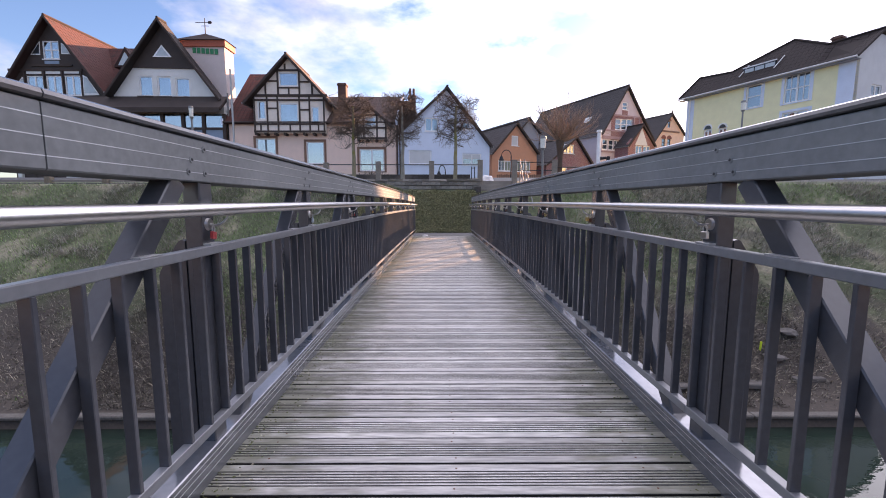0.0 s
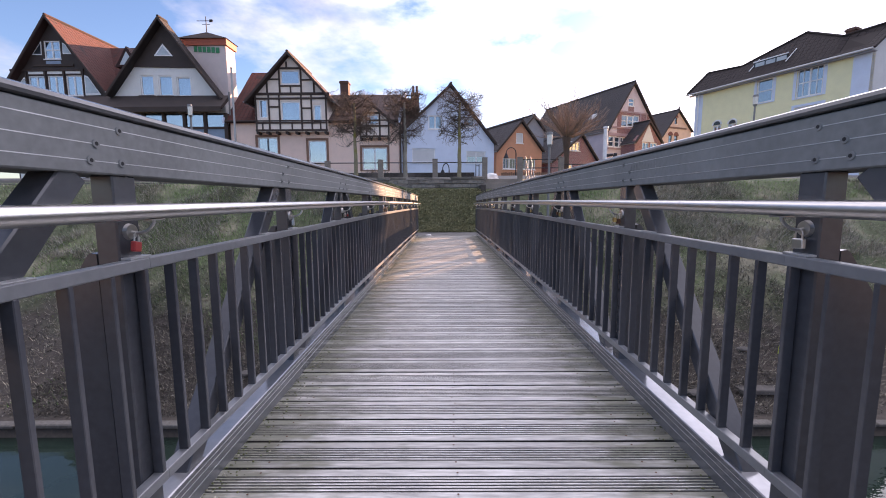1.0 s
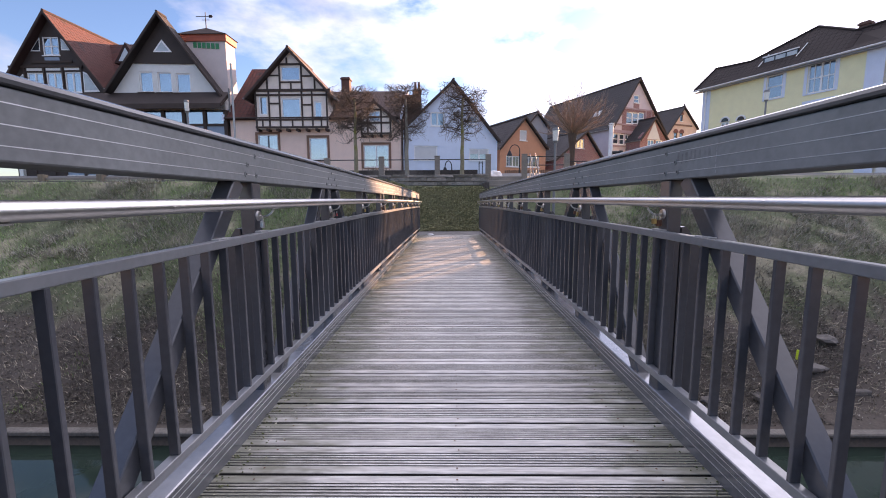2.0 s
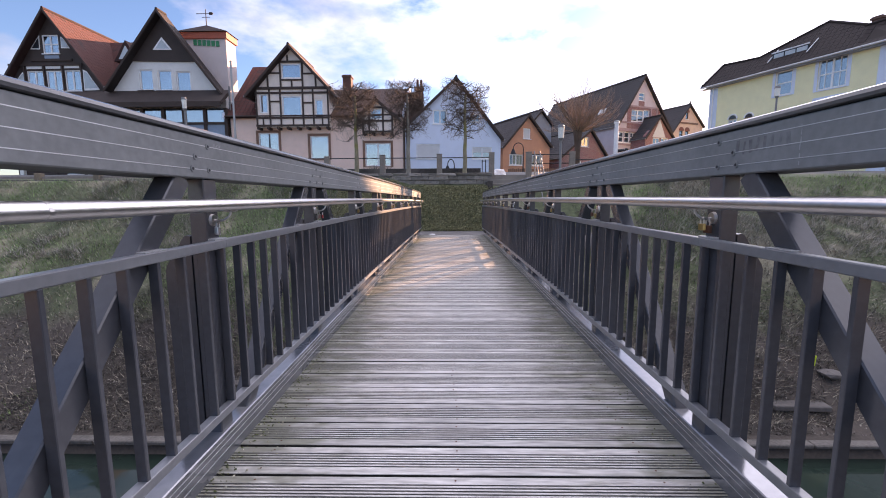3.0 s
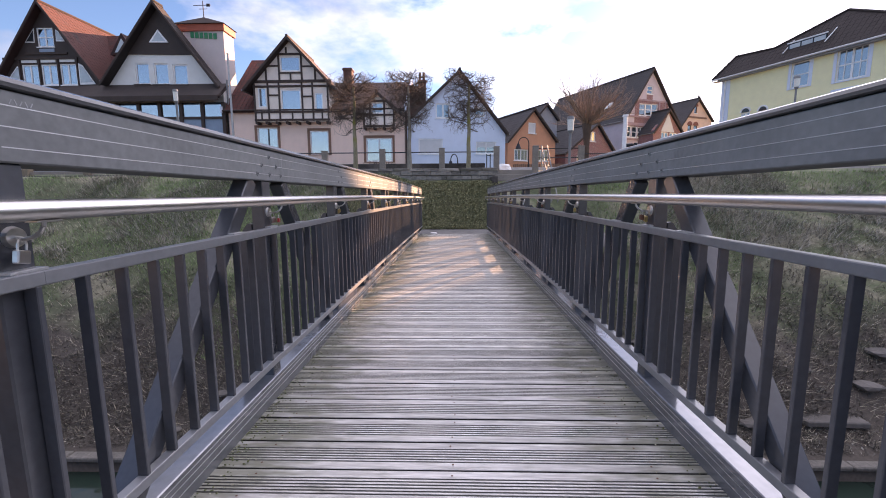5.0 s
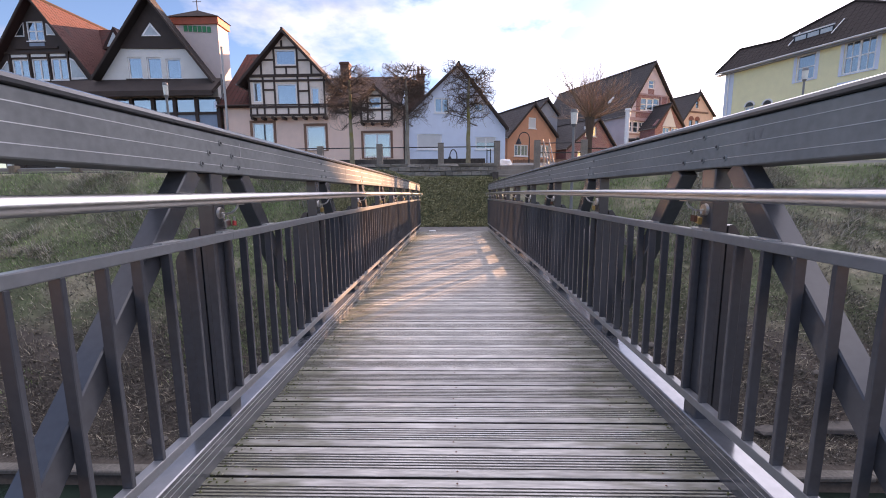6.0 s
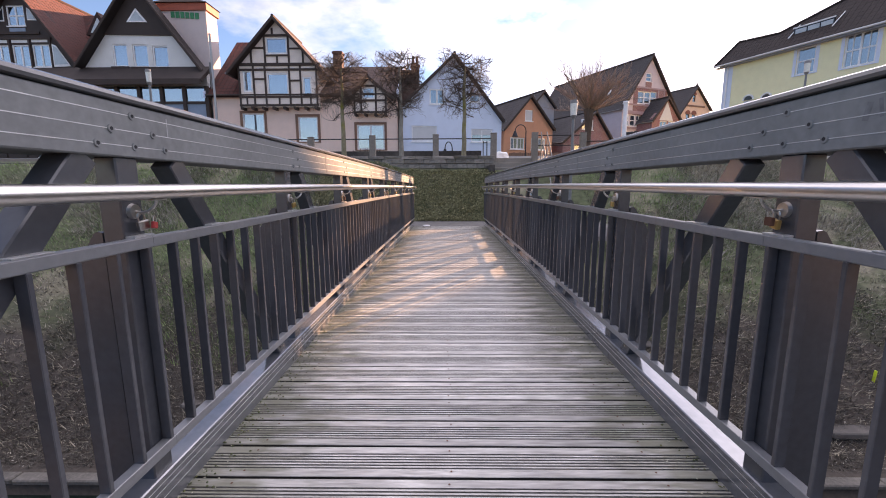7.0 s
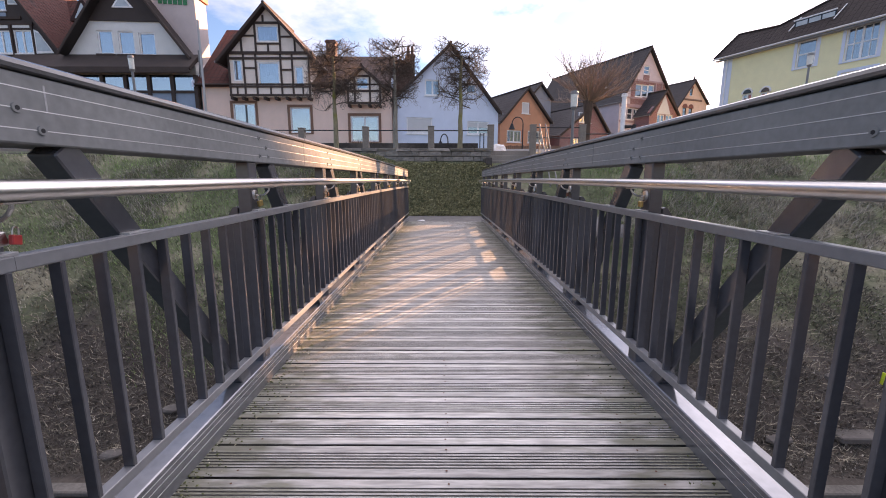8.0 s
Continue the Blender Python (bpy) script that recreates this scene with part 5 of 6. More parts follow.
    faces.append([foot[0], (FAR - o, DEEP + o, e), (top[0][0], DEEP - 1.0, top[0][2]), top[0]])
    for q in faces:
        bm = bmesh.new()
        uv = bm.loops.layers.uv.new("tiles")
        slab(bm, q, 0.12, uv)
        part("roof", bm, "tile_umber", h)
    ridge = bmesh.new()
    for a, b in zip([foot[0]] + top, top):
        tube(ridge, Vector(a) + Vector((0, 0, 0.02)), Vector(b) + Vector((0, 0, 0.02)), 0.075, 0.075, 8)
    part("ridge_tiles", ridge, "tile_umber", h)
    part("gutter", tube(bmesh.new(), (FAR - o, -o - 0.06, e - 0.08), (LONG + 0.2, -o - 0.06, e - 0.08), 0.06, 0.06, 8), "shutter", h)
    part("soffit", boxes((FAR - o, LONG + 0.2, -o, 0.0, e - 0.2, e - 0.165)), "render_grey", h)
    chimney(h, 7.95, 8.4, e + 0.6, e + 1.85, 1.1)
    # roof balcony on the slope: a dark sheet as the recess's shade, pale frame and rail
    t = part("roof_terrace", boxes((3.3, 5.35, 0.35, 0.45, e + 0.55, e + 1.18)), "pane_dark", h)
    for k in range(3):
        a = 3.4 + k * 0.66
        part("pane", boxes((a, a + 0.58, 0.335, 0.348, e + 0.62, e + 1.12)), "pane_pale", t)
    bars = [(3.25, 5.4, 0.22, 0.27, e + 0.62, e + 0.67), (3.25, 5.4, 0.32, 0.38, e + 1.2, e + 1.27)]
    bars += [(u, u + 0.05, 0.22, 0.27, e + 0.35, e + 0.62) for u in (3.25, 4.3, 5.35)]
    part("rail", boxes(*bars), "frame", t)
    side = bmesh.new()
    for u in (3.22, 5.45):
        tube(side, (u, 0.0, e + 0.62), (u + 0.12, 0.85, e + 1.5), 0.03, 0.03, 6)
    part("side_trim", side, "frame", t)
    part("downpipe", tube(bmesh.new(), (FAR + 0.3, -0.1, -0.6), (FAR + 0.3, -0.1, e - 0.1), 0.05, 0.05, 8), "frame", h)
    bm = bmesh.new()
    bmesh.ops.create_uvsphere(bm, u_segments=16, v_segments=8, radius=0.4, matrix=Matrix.Translation((LONG + 0.25, 0.9, 3.2)) @ Matrix.Diagonal((0.25, 1, 1, 1)))
    part("satellite_dish", bm, "frame", h)


restaurant()
pink_house()
white_house()
orange_house()
brick_house()
red_house()
yellow_house()

# ---- terrace above the bank: posts, rails, steps, lamps ----
WALL_Y = 18.3


def build_terrace():
    core = finish(boxes((-30, 1.75, WALL_Y - 0.02, WALL_Y + 0.4, 0.6, 1.9), (5.6, 40, WALL_Y + 0.8, WALL_Y + 1.1, 0.6, 1.75)), "wall_terrace", "mortar")
    tagged(core, "old grey rubble stone retaining wall above the bank", "wall", kind="structure")
    low = finish(boxes((-12, 1.4, WALL_Y + 1.3, WALL_Y + 1.6, 1.5, 2.36)), "wall_parapet", "stone_dark")
    tagged(low, "low dark stone parapet behind the pollarded trees", "wall", kind="structure")
    for x, h in ((-5.08, 0.86), (-2.77, 0.91), (-0.4, 0.93), (1.76, 0.98), (3.29, 0.99), (5.07, 0.99)):
        p = thing("fence_post", (x, WALL_Y + 0.12, 1.9), 0, "square weathered concrete fence post on the wall", "post", "concrete fence posts")
        bm = box(bmesh.new(), -0.11, 0.11, -0.1, 0.1, -0.4, h, None, 0.015)
        part("shaft", bm, "concrete", p)
        part("top", box(bmesh.new(), -0.118, 0.118, -0.108, 0.108, h + 0.002, h + 0.035, None, 0.012), "concrete", p)
    for a, b, zs in ((-30, 1.65, (2.71,)), (5.18, 40, (2.6, 2.3)), (3.4, 4.96, (2.82, 2.46))):
        for z in zs:
            f = thing("fence_rail", ((a + b) / 2, WALL_Y + 0.13, z), 0, "thin dark iron pipe rail between concrete posts", "rail", "rails of the terrace fence")
            part("pipe", tube(bmesh.new(), (-(b - a) / 2, 0, 0), ((b - a) / 2, 0, 0), 0.02, 0.02, 8), "iron", f)
    gate = thing("iron_gate", (1.45, WALL_Y + 0.2, 1.95), 0, "small dark iron gate beside a concrete post", "gate")
    for u in (-0.07, 0.07):
        part("upright", tube(bmesh.new(), (u, 0, -0.05), (u, 0, 0.68), 0.02, 0.02, 6), "iron", gate)
    part("crossbar", tube(bmesh.new(), (-0.07, 0, 0.62), (0.07, 0, 0.62), 0.015, 0.015, 6), "iron", gate)
    # steps up to the street
    st = thing("stone_steps", (2.55, 16.2, -0.2), 0, "worn concrete steps climbing from the path to the street", "steps")
    n = 12
    for k in range(n):
        z = 2.2 * (k + 1) / n
        part("step", box(bmesh.new(), -0.85, 0.85, 0.2 * k, 0.2 * k + 0.26, z - 0.5, z, None, 0.01), "concrete", st)
    part("cheek", prism(bmesh.new(), [(-1.05, -0.6), (-0.86, -0.6), (-0.86, 1.9), (-1.05, 1.9)], 1.0, 2.5), "stone_dark", st)
    for dx in (0.98, 1.2):
        r = thing("stair_rail", (2.55 + dx, 16.2, -0.2), 0, "sloping galvanised pipe handrail beside the steps", "handrail", "handrails of the steps")
        part("rail", tube(bmesh.new(), (0, 0.3, 1.0), (0, 2.3, 3.15), 0.022, 0.022, 8), "lampgrey", r)
        part("lower_rail", tube(bmesh.new(), (0, 0.3, 0.55), (0, 2.3, 2.7), 0.015, 0.015, 8), "lampgrey", r)
        for y, z in ((0.4, 0.2), (2.2, 2.1)):
            part("upright", tube(bmesh.new(), (0, y, z - 0.3), (0, y, z + 0.95), 0.02, 0.02, 8), "lampgrey", r)
    # bollards by the restaurant
    for x, z in ((-17.47, 1.65), (-14.92, 1.65), (-20.2, 1.65), (-12.4, 1.65)):
        b = thing("wooden_post", (x, 18.5, z - 0.15), 0, "short weathered wooden post at the grass edge", "post", "posts on the grass edge")
        part("shaft", box(bmesh.new(), -0.13, 0.13, -0.13, 0.13, -0.2, 0.68, None, 0.02), "post_wood", b)
    rail = thing("low_rail", (-18, 18.5, 2.0), 0, "grey low rail joining the wooden posts", "rail")
    part("bar", boxes((-6, 7, -0.03, 0.03, -0.05, 0.05)), "concrete", rail)


build_terrace()


def lantern_lamp(x, y, z0, z1, head=0.42, r=0.14, label="slim street lamp with a clear cylindrical lantern"):
    t = thing("street_lamp", (x, y, z0), 0, label, "street lamp", "street lamps")
    h = z1 - z0
    part("pole", tube(bmesh.new(), (0, 0, -0.3), (0, 0, h - head), 0.05, 0.04, 10), "lampgrey", t)
    part("collar", tube(bmesh.new(), (0, 0, h - head - 0.08), (0, 0, h - head), 0.06, 0.09, 10), "lampgrey", t)
    part("lantern", tube(bmesh.new(), (0, 0, h - head + 0.002), (0, 0, h - 0.1), r * 0.85, r, 14), "opal", t, "pale opal lantern glass")
    part("hood", tube(bmesh.new(), (0, 0, h - 0.098), (0, 0, h), r * 1.15, r * 0.9, 14), "lampgrey", t)


lantern_lamp(3.79, 15.4, 0.6, 3.48, 0.44, 0.105)
lantern_lamp(-10.65, 18.0, 1.7, 5.12, 0.44, 0.09)
lantern_lamp(15.52, 21.5, 2.1, 6.21, 0.46, 0.115)


def goose_lamp(x, y, z0, h, lean):
    t = thing("arched_lamp", (x, y, z0), 0, "dark street lamp with an arched neck and hanging bell", "street lamp", "arched street lamps")
    part("pole", tube(bmesh.new(), (0, 0, -0.3), (0, 0, h), 0.045, 0.035, 8), "iron", t)
    bm = bmesh.new()
    pts = [(lean * 0.35 * (1 - math.cos(a)), 0, h + 0.4 * math.sin(a)) for a in np.linspace(0, math.pi, 9)]
    for a, b in zip(pts, pts[1:]):
        tube(bm, a, b, 0.03, 0.03, 6)
    part("neck", bm, "iron", t)
    e = pts[-1]
    part("bell", tube(bmesh.new(), (e[0], 0, h - 0.35), (e[0], 0, h), 0.2, 0.06, 12), "iron", t)


goose_lamp(5.1, 30.0, 2.6, 1.8, -1)
goose_lamp(0.3, 27.0, 2.2, 0.85, -0.6)

pole = thing("flag_pole", (-13.85, 28.0, 2.4), 0, "thin pale metal pole in front of the timbered house", "pole")
part("mast", tube(bmesh.new(), (0, 0, -0.2), (0, 0, 7.3), 0.07, 0.06, 10), "galvanised", pole)
part("cap", tube(bmesh.new(), (0, 0, 7.3), (0, 0, 7.36), 0.08, 0.05, 10), "galvanised", pole)
para = thing("white_column", (11.42, 30.0, 2.85), 0, "white round column with small fittings by the street", "column")
part("shaft", tube(bmesh.new(), (0, 0, -0.3), (0, 0, 3.2), 0.15, 0.14, 14), "frame", para)
part("cap", tube(bmesh.new(), (0, 0, 3.2), (0, 0, 3.36), 0.2, 0.17, 14), "frame", para)
part("fitting", tube(bmesh.new(), (0.1, -0.05, 1.35), (0.55, -0.05, 1.4), 0.12, 0.09, 10), "iron", para)
part("fitting", tube(bmesh.new(), (0.6, 0, 0.5), (0.75, 0, 1.5), 0.18, 0.12, 10), "iron", para)

# white tarpaulin heap by the steps
bm = bmesh.new()
bmesh.ops.create_icosphere(bm, subdivisions=3, radius=0.4)
for v in bm.verts:
    v.co = v.co * (1 + 0.25 * noise.noise(v.co * 4)) * 1.0
    v.co.z = max(v.co.z, -0.1)
bm.transform(Matrix.Translation((2.15, 19.4, 2.02)) @ Matrix.Diagonal((1, 0.7, 0.7, 1)))
tagged(finish(bm, "tarpaulin", "frame"), "crumpled white tarpaulin lying beside the steps", "tarpaulin")


# ---- bare trees ----
def twig_mesh(segments, sides=3):
    """One mesh of tapering sticks; segments: (start, end, radius at start, radius at end)."""
    verts, faces = [], []
    for a, b, ra, rb in segments:
        d = (b - a)
        if d.length < 1e-5:
            continue
        u = d.orthogonal().normalized()
        v = d.cross(u).normalized()
        i = len(verts)
        for p, r in ((a, ra), (b, rb)):
            for k in range(sides):
                g = 2 * math.pi * k / sides
                verts.append(tuple(p + u * (r * math.cos(g)) + v * (r * math.sin(g))))
        for k in range(sides):
            n = (k + 1) % sides
            faces.append((i + k, i + n, i + sides + n, i + sides + k))
    me = bpy.data.meshes.new("twigs")
    me.from_pydata(verts, [], faces)
    return me


def stick(segs, rnd, p, d, length, r, steps, wiggle, keep=None):
    """A wiggling stick; returns its points."""
    pts = [p]
    for k in range(steps):
        d = (d + Vector((rnd.uniform(-1, 1), rnd.uniform(-1, 1), rnd.uniform(-1, 1))) * wiggle).normalized()
        q = p + d * (length / steps)
        if keep and not keep(q):
            break
        segs.append((p, q, r * (1 - 0.7 * k / steps), r * (1 - 0.7 * (k + 1) / steps)))
        p = q
        pts.append(p)
    return pts, d


def pleached_tree(x, y, z0, crown0, crown1, half, seed, trunk_mat, label):
    """A pollarded tree with a flat box-shaped crown of knotty limbs."""
    rnd = random.Random(seed)
    t = thing("pollarded_tree", (x, y, z0), 0, label, "tree", "pollarded trees on the terrace")
    h0, h1 = crown0 - z0, crown1 - z0
    bm = bmesh.new()
    last = Vector((0, 0, -0.2))
    r = 0.105
    for k in range(1, 9):
        q = Vector((rnd.uniform(-0.02, 0.02), rnd.uniform(-0.02, 0.02), -0.2 + (h1 - 0.35) * k / 8))
        tube(bm, last, q, r, r * 0.9, 10)
        last, r = q, r * 0.9
    part("trunk", bm, trunk_mat, t)
    segs = []

    def keep(q):
        wob = 0.06 * math.sin(q.z * 7 + seed)
        return abs(q.x) < half + wob and abs(q.y) < half * 0.75 and h0 - 0.12 < q.z < h1 + wob * 0.5
    for k in range(36):
        z = h0 + (h1 - h0) * ((k + 0.5) / 36) ** 0.9 * 0.95
        a = (0, math.pi)[k % 2] + rnd.uniform(-0.9, 0.9)
        d = Vector((math.cos(a), math.sin(a) * 0.8, rnd.uniform(-0.45, 0.95))).normalized()
        pts, _ = stick(segs, rnd, Vector((0, 0, z)), d, half * rnd.uniform(0.9, 1.35), 0.024, 7, 0.3, keep)
        for p in pts[1:]:
            for _ in range(3):
                d2 = Vector((rnd.uniform(-1, 1), rnd.uniform(-0.8, 0.8), rnd.uniform(-0.7, 1.0))).normalized()
                sub, _ = stick(segs, rnd, p, d2, rnd.uniform(0.25, 0.6), 0.0085, 5, 0.4, keep)
                for q in sub[1:]:
                    for _ in range(1):
                        d3 = Vector((rnd.uniform(-1, 1), rnd.uniform(-1, 1), rnd.uniform(-0.5, 1.2))).normalized()
                        stick(segs, rnd, q, d3, rnd.uniform(0.12, 0.3), 0.004, 3, 0.5, keep)
    me = twig_mesh(segs)
    me.materials.append(M["twig"])
    crown = new("crown", me)
    crown.parent = t


def round_tree(x, y, z0, fork, top, seed):
    rnd = random.Random(seed)
    t = thing("round_headed_tree", (x, y, z0), 0, "bare round-headed tree with dense brown upright shoots", "tree")
    bm = bmesh.new()
    h = fork - z0
    tube(bm, (0, 0, -0.3), (0.03, 0, h * 0.55), 0.14, 0.11, 12)
    tube(bm, (0.03, 0, h * 0.55), (0, 0, h), 0.11, 0.2, 12)
    part("trunk", bm, "bark_dark", t)
    segs = []
    for k in range(34):
        a = rnd.uniform(0, 2 * math.pi)
        s = rnd.uniform(0.05, 2.2)
        d = Vector((math.cos(a) * s, math.sin(a) * s, 0.8)).normalized()
        pts, dd = stick(segs, rnd, Vector((0, 0, h - 0.1)), d, (top - fork) * rnd.uniform(0.5, 0.8), 0.035, 5, 0.12)
        for p in pts[1:]:
            for _ in range(3):
                d2 = (dd + Vector((rnd.uniform(-0.6, 0.6), rnd.uniform(-0.6, 0.6), rnd.uniform(0, 0.9)))).normalized()
                sub, d3 = stick(segs, rnd, p, d2, rnd.uniform(0.35, 0.8), 0.009, 4, 0.2)
                for q in sub[1:]:
                    d4 = (d3 + Vector((rnd.uniform(-0.7, 0.7), rnd.uniform(-0.7, 0.7), rnd.uniform(-0.2, 0.5)))).normalized()
                    stick(segs, rnd, q, d4, rnd.uniform(0.1, 0.35), 0.006, 2, 0.3)
        if k % 6 == 0:
            p = pts[-1]
            stick(segs, rnd, p, Vector((dd.x * 0.6, dd.y * 0.6, 1)).normalized(), rnd.uniform(0.5, 0.95), 0.012, 4, 0.12)
    me = twig_mesh(segs)
    me.materials.append(M["twig_red"])
    crown = new("crown", me)
    crown.parent = t


pleached_tree(-3.84, WALL_Y + 0.1, 1.95, 3.55, 5.76, 0.98, 3, "bark_green", "pollarded tree with a greenish trunk and bare flat-topped crown")
pleached_tree(-1.68, WALL_Y + 0.1, 1.93, 3.55, 5.78, 0.95, 8, "bark_pale", "pollarded tree with a pale grey trunk and bare crown")
pleached_tree(0.66, WALL_Y + 0.1, 1.93, 3.55, 5.76, 0.99, 21, "bark_green", "pollarded tree with a mossy trunk and bare boxy crown")
round_tree(5.62, 19.6, 1.9, 3.95, 6.05, 5)


def shrub(x, y, z, r, seed):
    rnd = random.Random(seed)
    t = thing("dry_shrub", (x, y, z), 0, "low dry brown shrub on the street side", "shrub")
    segs = []
    for k in range(160):
        a, s = rnd.uniform(0, 6.28), rnd.uniform(0.1, 1.5)
        stick(segs, rnd, Vector((rnd.uniform(-r, r) * 0.5, 0, 0)), Vector((math.cos(a) * s, math.sin(a) * s, 0.8)).normalized(), r * rnd.uniform(0.4, 0.75), 0.02, 4, 0.3)
    me = twig_mesh(segs)
    me.materials.append(M["twig"])
    o = new("stems", me)
    o.parent = t


shrub(-3.75, 22.5, 2.15, 0.95, 4)


# ---- hedge on the slope behind the landing ----
def leaves(name, count, place, size, material, label, seed):
    rnd = random.Random(seed)
    verts, faces = [], []
    for _ in range(count):
        p, up = place(rnd)
        a = Vector((rnd.uniform(-1, 1), rnd.uniform(-1, 1), rnd.uniform(-1, 1))).normalized()
        a = (a + up * 0.4).normalized()
        u = a.orthogonal().normalized()
        v = a.cross(u)
        s = size * rnd.uniform(0.6, 1.3)
        i = len(verts)
        verts += [tuple(p + u * s), tuple(p + v * s * 0.55), tuple(p - u * s), tuple(p - v * s * 0.55 + a * s * 0.2)]
        faces.append((i, i + 1, i + 2, i + 3))
    me = bpy.data.meshes.new(name)
    me.from_pydata(verts, [], faces)
    me.materials.append(M[material])
    return tagged(new(name, me), label, "foliage", kind="stuff")


def hedge_place(rnd):
    x = rnd.uniform(-4.2, 1.75)
    y = rnd.uniform(15.5, 17.75)
    z = ground_z(x, y) + rnd.uniform(-0.02, 0.13) + 0.1 * noise.noise((x * 1.5, y * 2, 2))
    return Vector((x, y - 0.1, z)), Vector((0, -0.6, 0.8))


leaves("hedge_leaves", 46000, hedge_place, 0.03, "ivy", "dense ivy-like ground cover with green and brown leaves", 12)

# ---- the bank: grass, dry brush, edge of the canal ----
def blades(name, count, seed, area, length, material, label, lean=0.5):
    """Grass as thin bent triangles, standing on the ground where area(rnd) says."""
    rnd = random.Random(seed)
    verts, faces = [], []
    for _ in range(count):
        x, y, k = area(rnd)
        if k is None:
            continue
        z = ground_z(x, y) - 0.02
        a = rnd.uniform(0, 6.283)
        n = length * rnd.uniform(0.5, 1.4) * k
        w = 0.006 + 0.006 * rnd.random()
        dx, dy = math.cos(a), math.sin(a)
        tilt = lean * rnd.uniform(0.3, 1.3)
        t = (x + math.cos(a + 1.3) * n * tilt, y + math.sin(a + 1.3) * n * tilt - n * 0.25, z + n * max(0.15, 1 - tilt * 0.7))
        i = len(verts)
        verts += [(x - dx * w, y - dy * w, z), (x + dx * w, y + dy * w, z), t]
        faces.append((i, i + 1, i + 2))
    me = bpy.data.meshes.new(name)
    me.from_pydata(verts, [], faces)
    me.materials.append(M[material])
    return tagged(new(name, me), label, "grass", kind="stuff")


def patch(x, y):
    return noise.noise((x * 0.22 + 3, y * 0.3, 1.7)) + 0.45 * noise.noise((x * 0.9, y * 0.9, 4))


def spot(rnd):
    """More spots near the bridge than far along the bank."""
    s = rnd.random() ** 1.5 * 20 * rnd.choice((-1, 1))
    return X0 + s, rnd.uniform(9.3, 17.9)


def on_landing(x, y):
    return 13.0 < y < 18 and -1.7 < x < 4.6


def green_area(rnd):
    x, y = spot(rnd)
    g = patch(x, y) + (y - 12.8) * 0.11 - (0.42 if x > 0 else 0.0)
    if g < 0.02 + rnd.uniform(-0.2, 0.2) or on_landing(x, y):
        return x, y, None
    return x, y, 1.0


def straw_area(rnd):
    x, y = spot(rnd)
    g = patch(x, y) + (y - 12.8) * 0.11 - (0.42 if x > 0 else 0.0)
    if g > 0.25 + rnd.uniform(-0.25, 0.25) or on_landing(x, y):
        return x, y, None
    return x, y, 1.1


def brush_area(rnd):
    x = rnd.choice((rnd.uniform(3.5, 20), rnd.uniform(-14, -1.6)))
    y = rnd.uniform(13.5, 18.0)
    if on_landing(x, y) or patch(x * 1.7, y * 1.4 + 9) < -0.05 or (x < 0 and rnd.random() < 0.3):
        return x, y, None
    return x, y, 1.6


blades("grass", 125000, 1, green_area, 0.15, "blade_green", "rough winter grass in green tufts on the bank")
blades("dry_grass", 115000, 2, straw_area, 0.17, "blade_straw", "matted dry brown grass on the lower bank", 0.9)
def low_area(rnd):
    x, y = X0 + rnd.uniform(2, 10) * rnd.choice((-1, 1)), 9.1 + 4.2 * rnd.random() ** 1.3
    if patch(x * 1.3, y * 1.5) < -0.3:
        return x, y, None
    return x, y, 1.0


blades("withered_grass", 60000, 7, low_area, 0.16, "blade_brown", "withered brown grass and leaves near the water", 1.1)
blades("dry_brush", 90000, 3, brush_area, 0.2, "blade_grey", "grey dead brush along the upper bank", 1.0)

def flake_place(rnd):
    x, y = X0 + (1.2 + 11 * rnd.random() ** 1.5) * rnd.choice((-1, 1)), 9.0 + 9 * rnd.random()
    if on_landing(x, y) or patch(x * 2.1 + 5, y * 2.3) < -0.15:
        y = 9.0 + 3.5 * rnd.random()
    return Vector((x, y, ground_z(x, y) + rnd.uniform(0.0, 0.06))), Vector((0, -0.4, 0.9))


leaves("fallen_leaves", 30000, flake_place, 0.024, "blade_brown", "withered brown leaves lying all over the bank", 31)
leaves("pale_leaves", 9000, flake_place, 0.022, "blade_grey", "pale dry leaves and straw scraps on the bank", 32)

# stone edging along the water
edge = thing("canal_edging", (0, 8.8, -3.8), 0, "low weathered timber and stone edging along the canal", "edging", kind="structure")
rnd_edge = random.Random(4)
u = -24.0
while u < 24:
    n = rnd_edge.uniform(1.6, 2.6)
    bm = box(bmesh.new(), u + 0.01, u + n - 0.01, -0.09 + rnd_edge.uniform(-0.01, 0.01), 0.12, -0.03, 0.06 + rnd_edge.uniform(-0.015, 0.015), None, 0.02)
    part("log", bm, "edging", edge)
    part("footing", boxes((u + 0.004, u + n - 0.004, 0.06, 0.11, -0.6, -0.032)), "stone_dark", edge)
    u += n

# loose rocks, twigs and a marker stick
rnd_rock = random.Random(9)
for x, y, r in ((6.0, 9.7, 0.15), (8.8, 10.3, 0.2), (7.7, 10.6, 0.11), (-4.9, 10.1, 0.13), (-5.6, 9.4, 0.12), (4.4, 11.3, 0.12), (9.6, 10.9, 0.22)):
    bm = bmesh.new()
    bmesh.ops.create_icosphere(bm, subdivisions=2, radius=r)
    off = Vector((x, y, 0))
    for v in bm.verts:
        v.co *= 1 + 0.6 * noise.noise(v.co * 5 + off)
    bm.transform(Matrix.Translation((x, y, ground_z(x, y) + r * 0.15)) @ Matrix.Diagonal((1.5, 1, 0.55, 1)))
    tagged(finish(bm, "rock", "rock"), "pale flat rock lying on the lower bank", "rock", "rocks on the bank")
segs = []
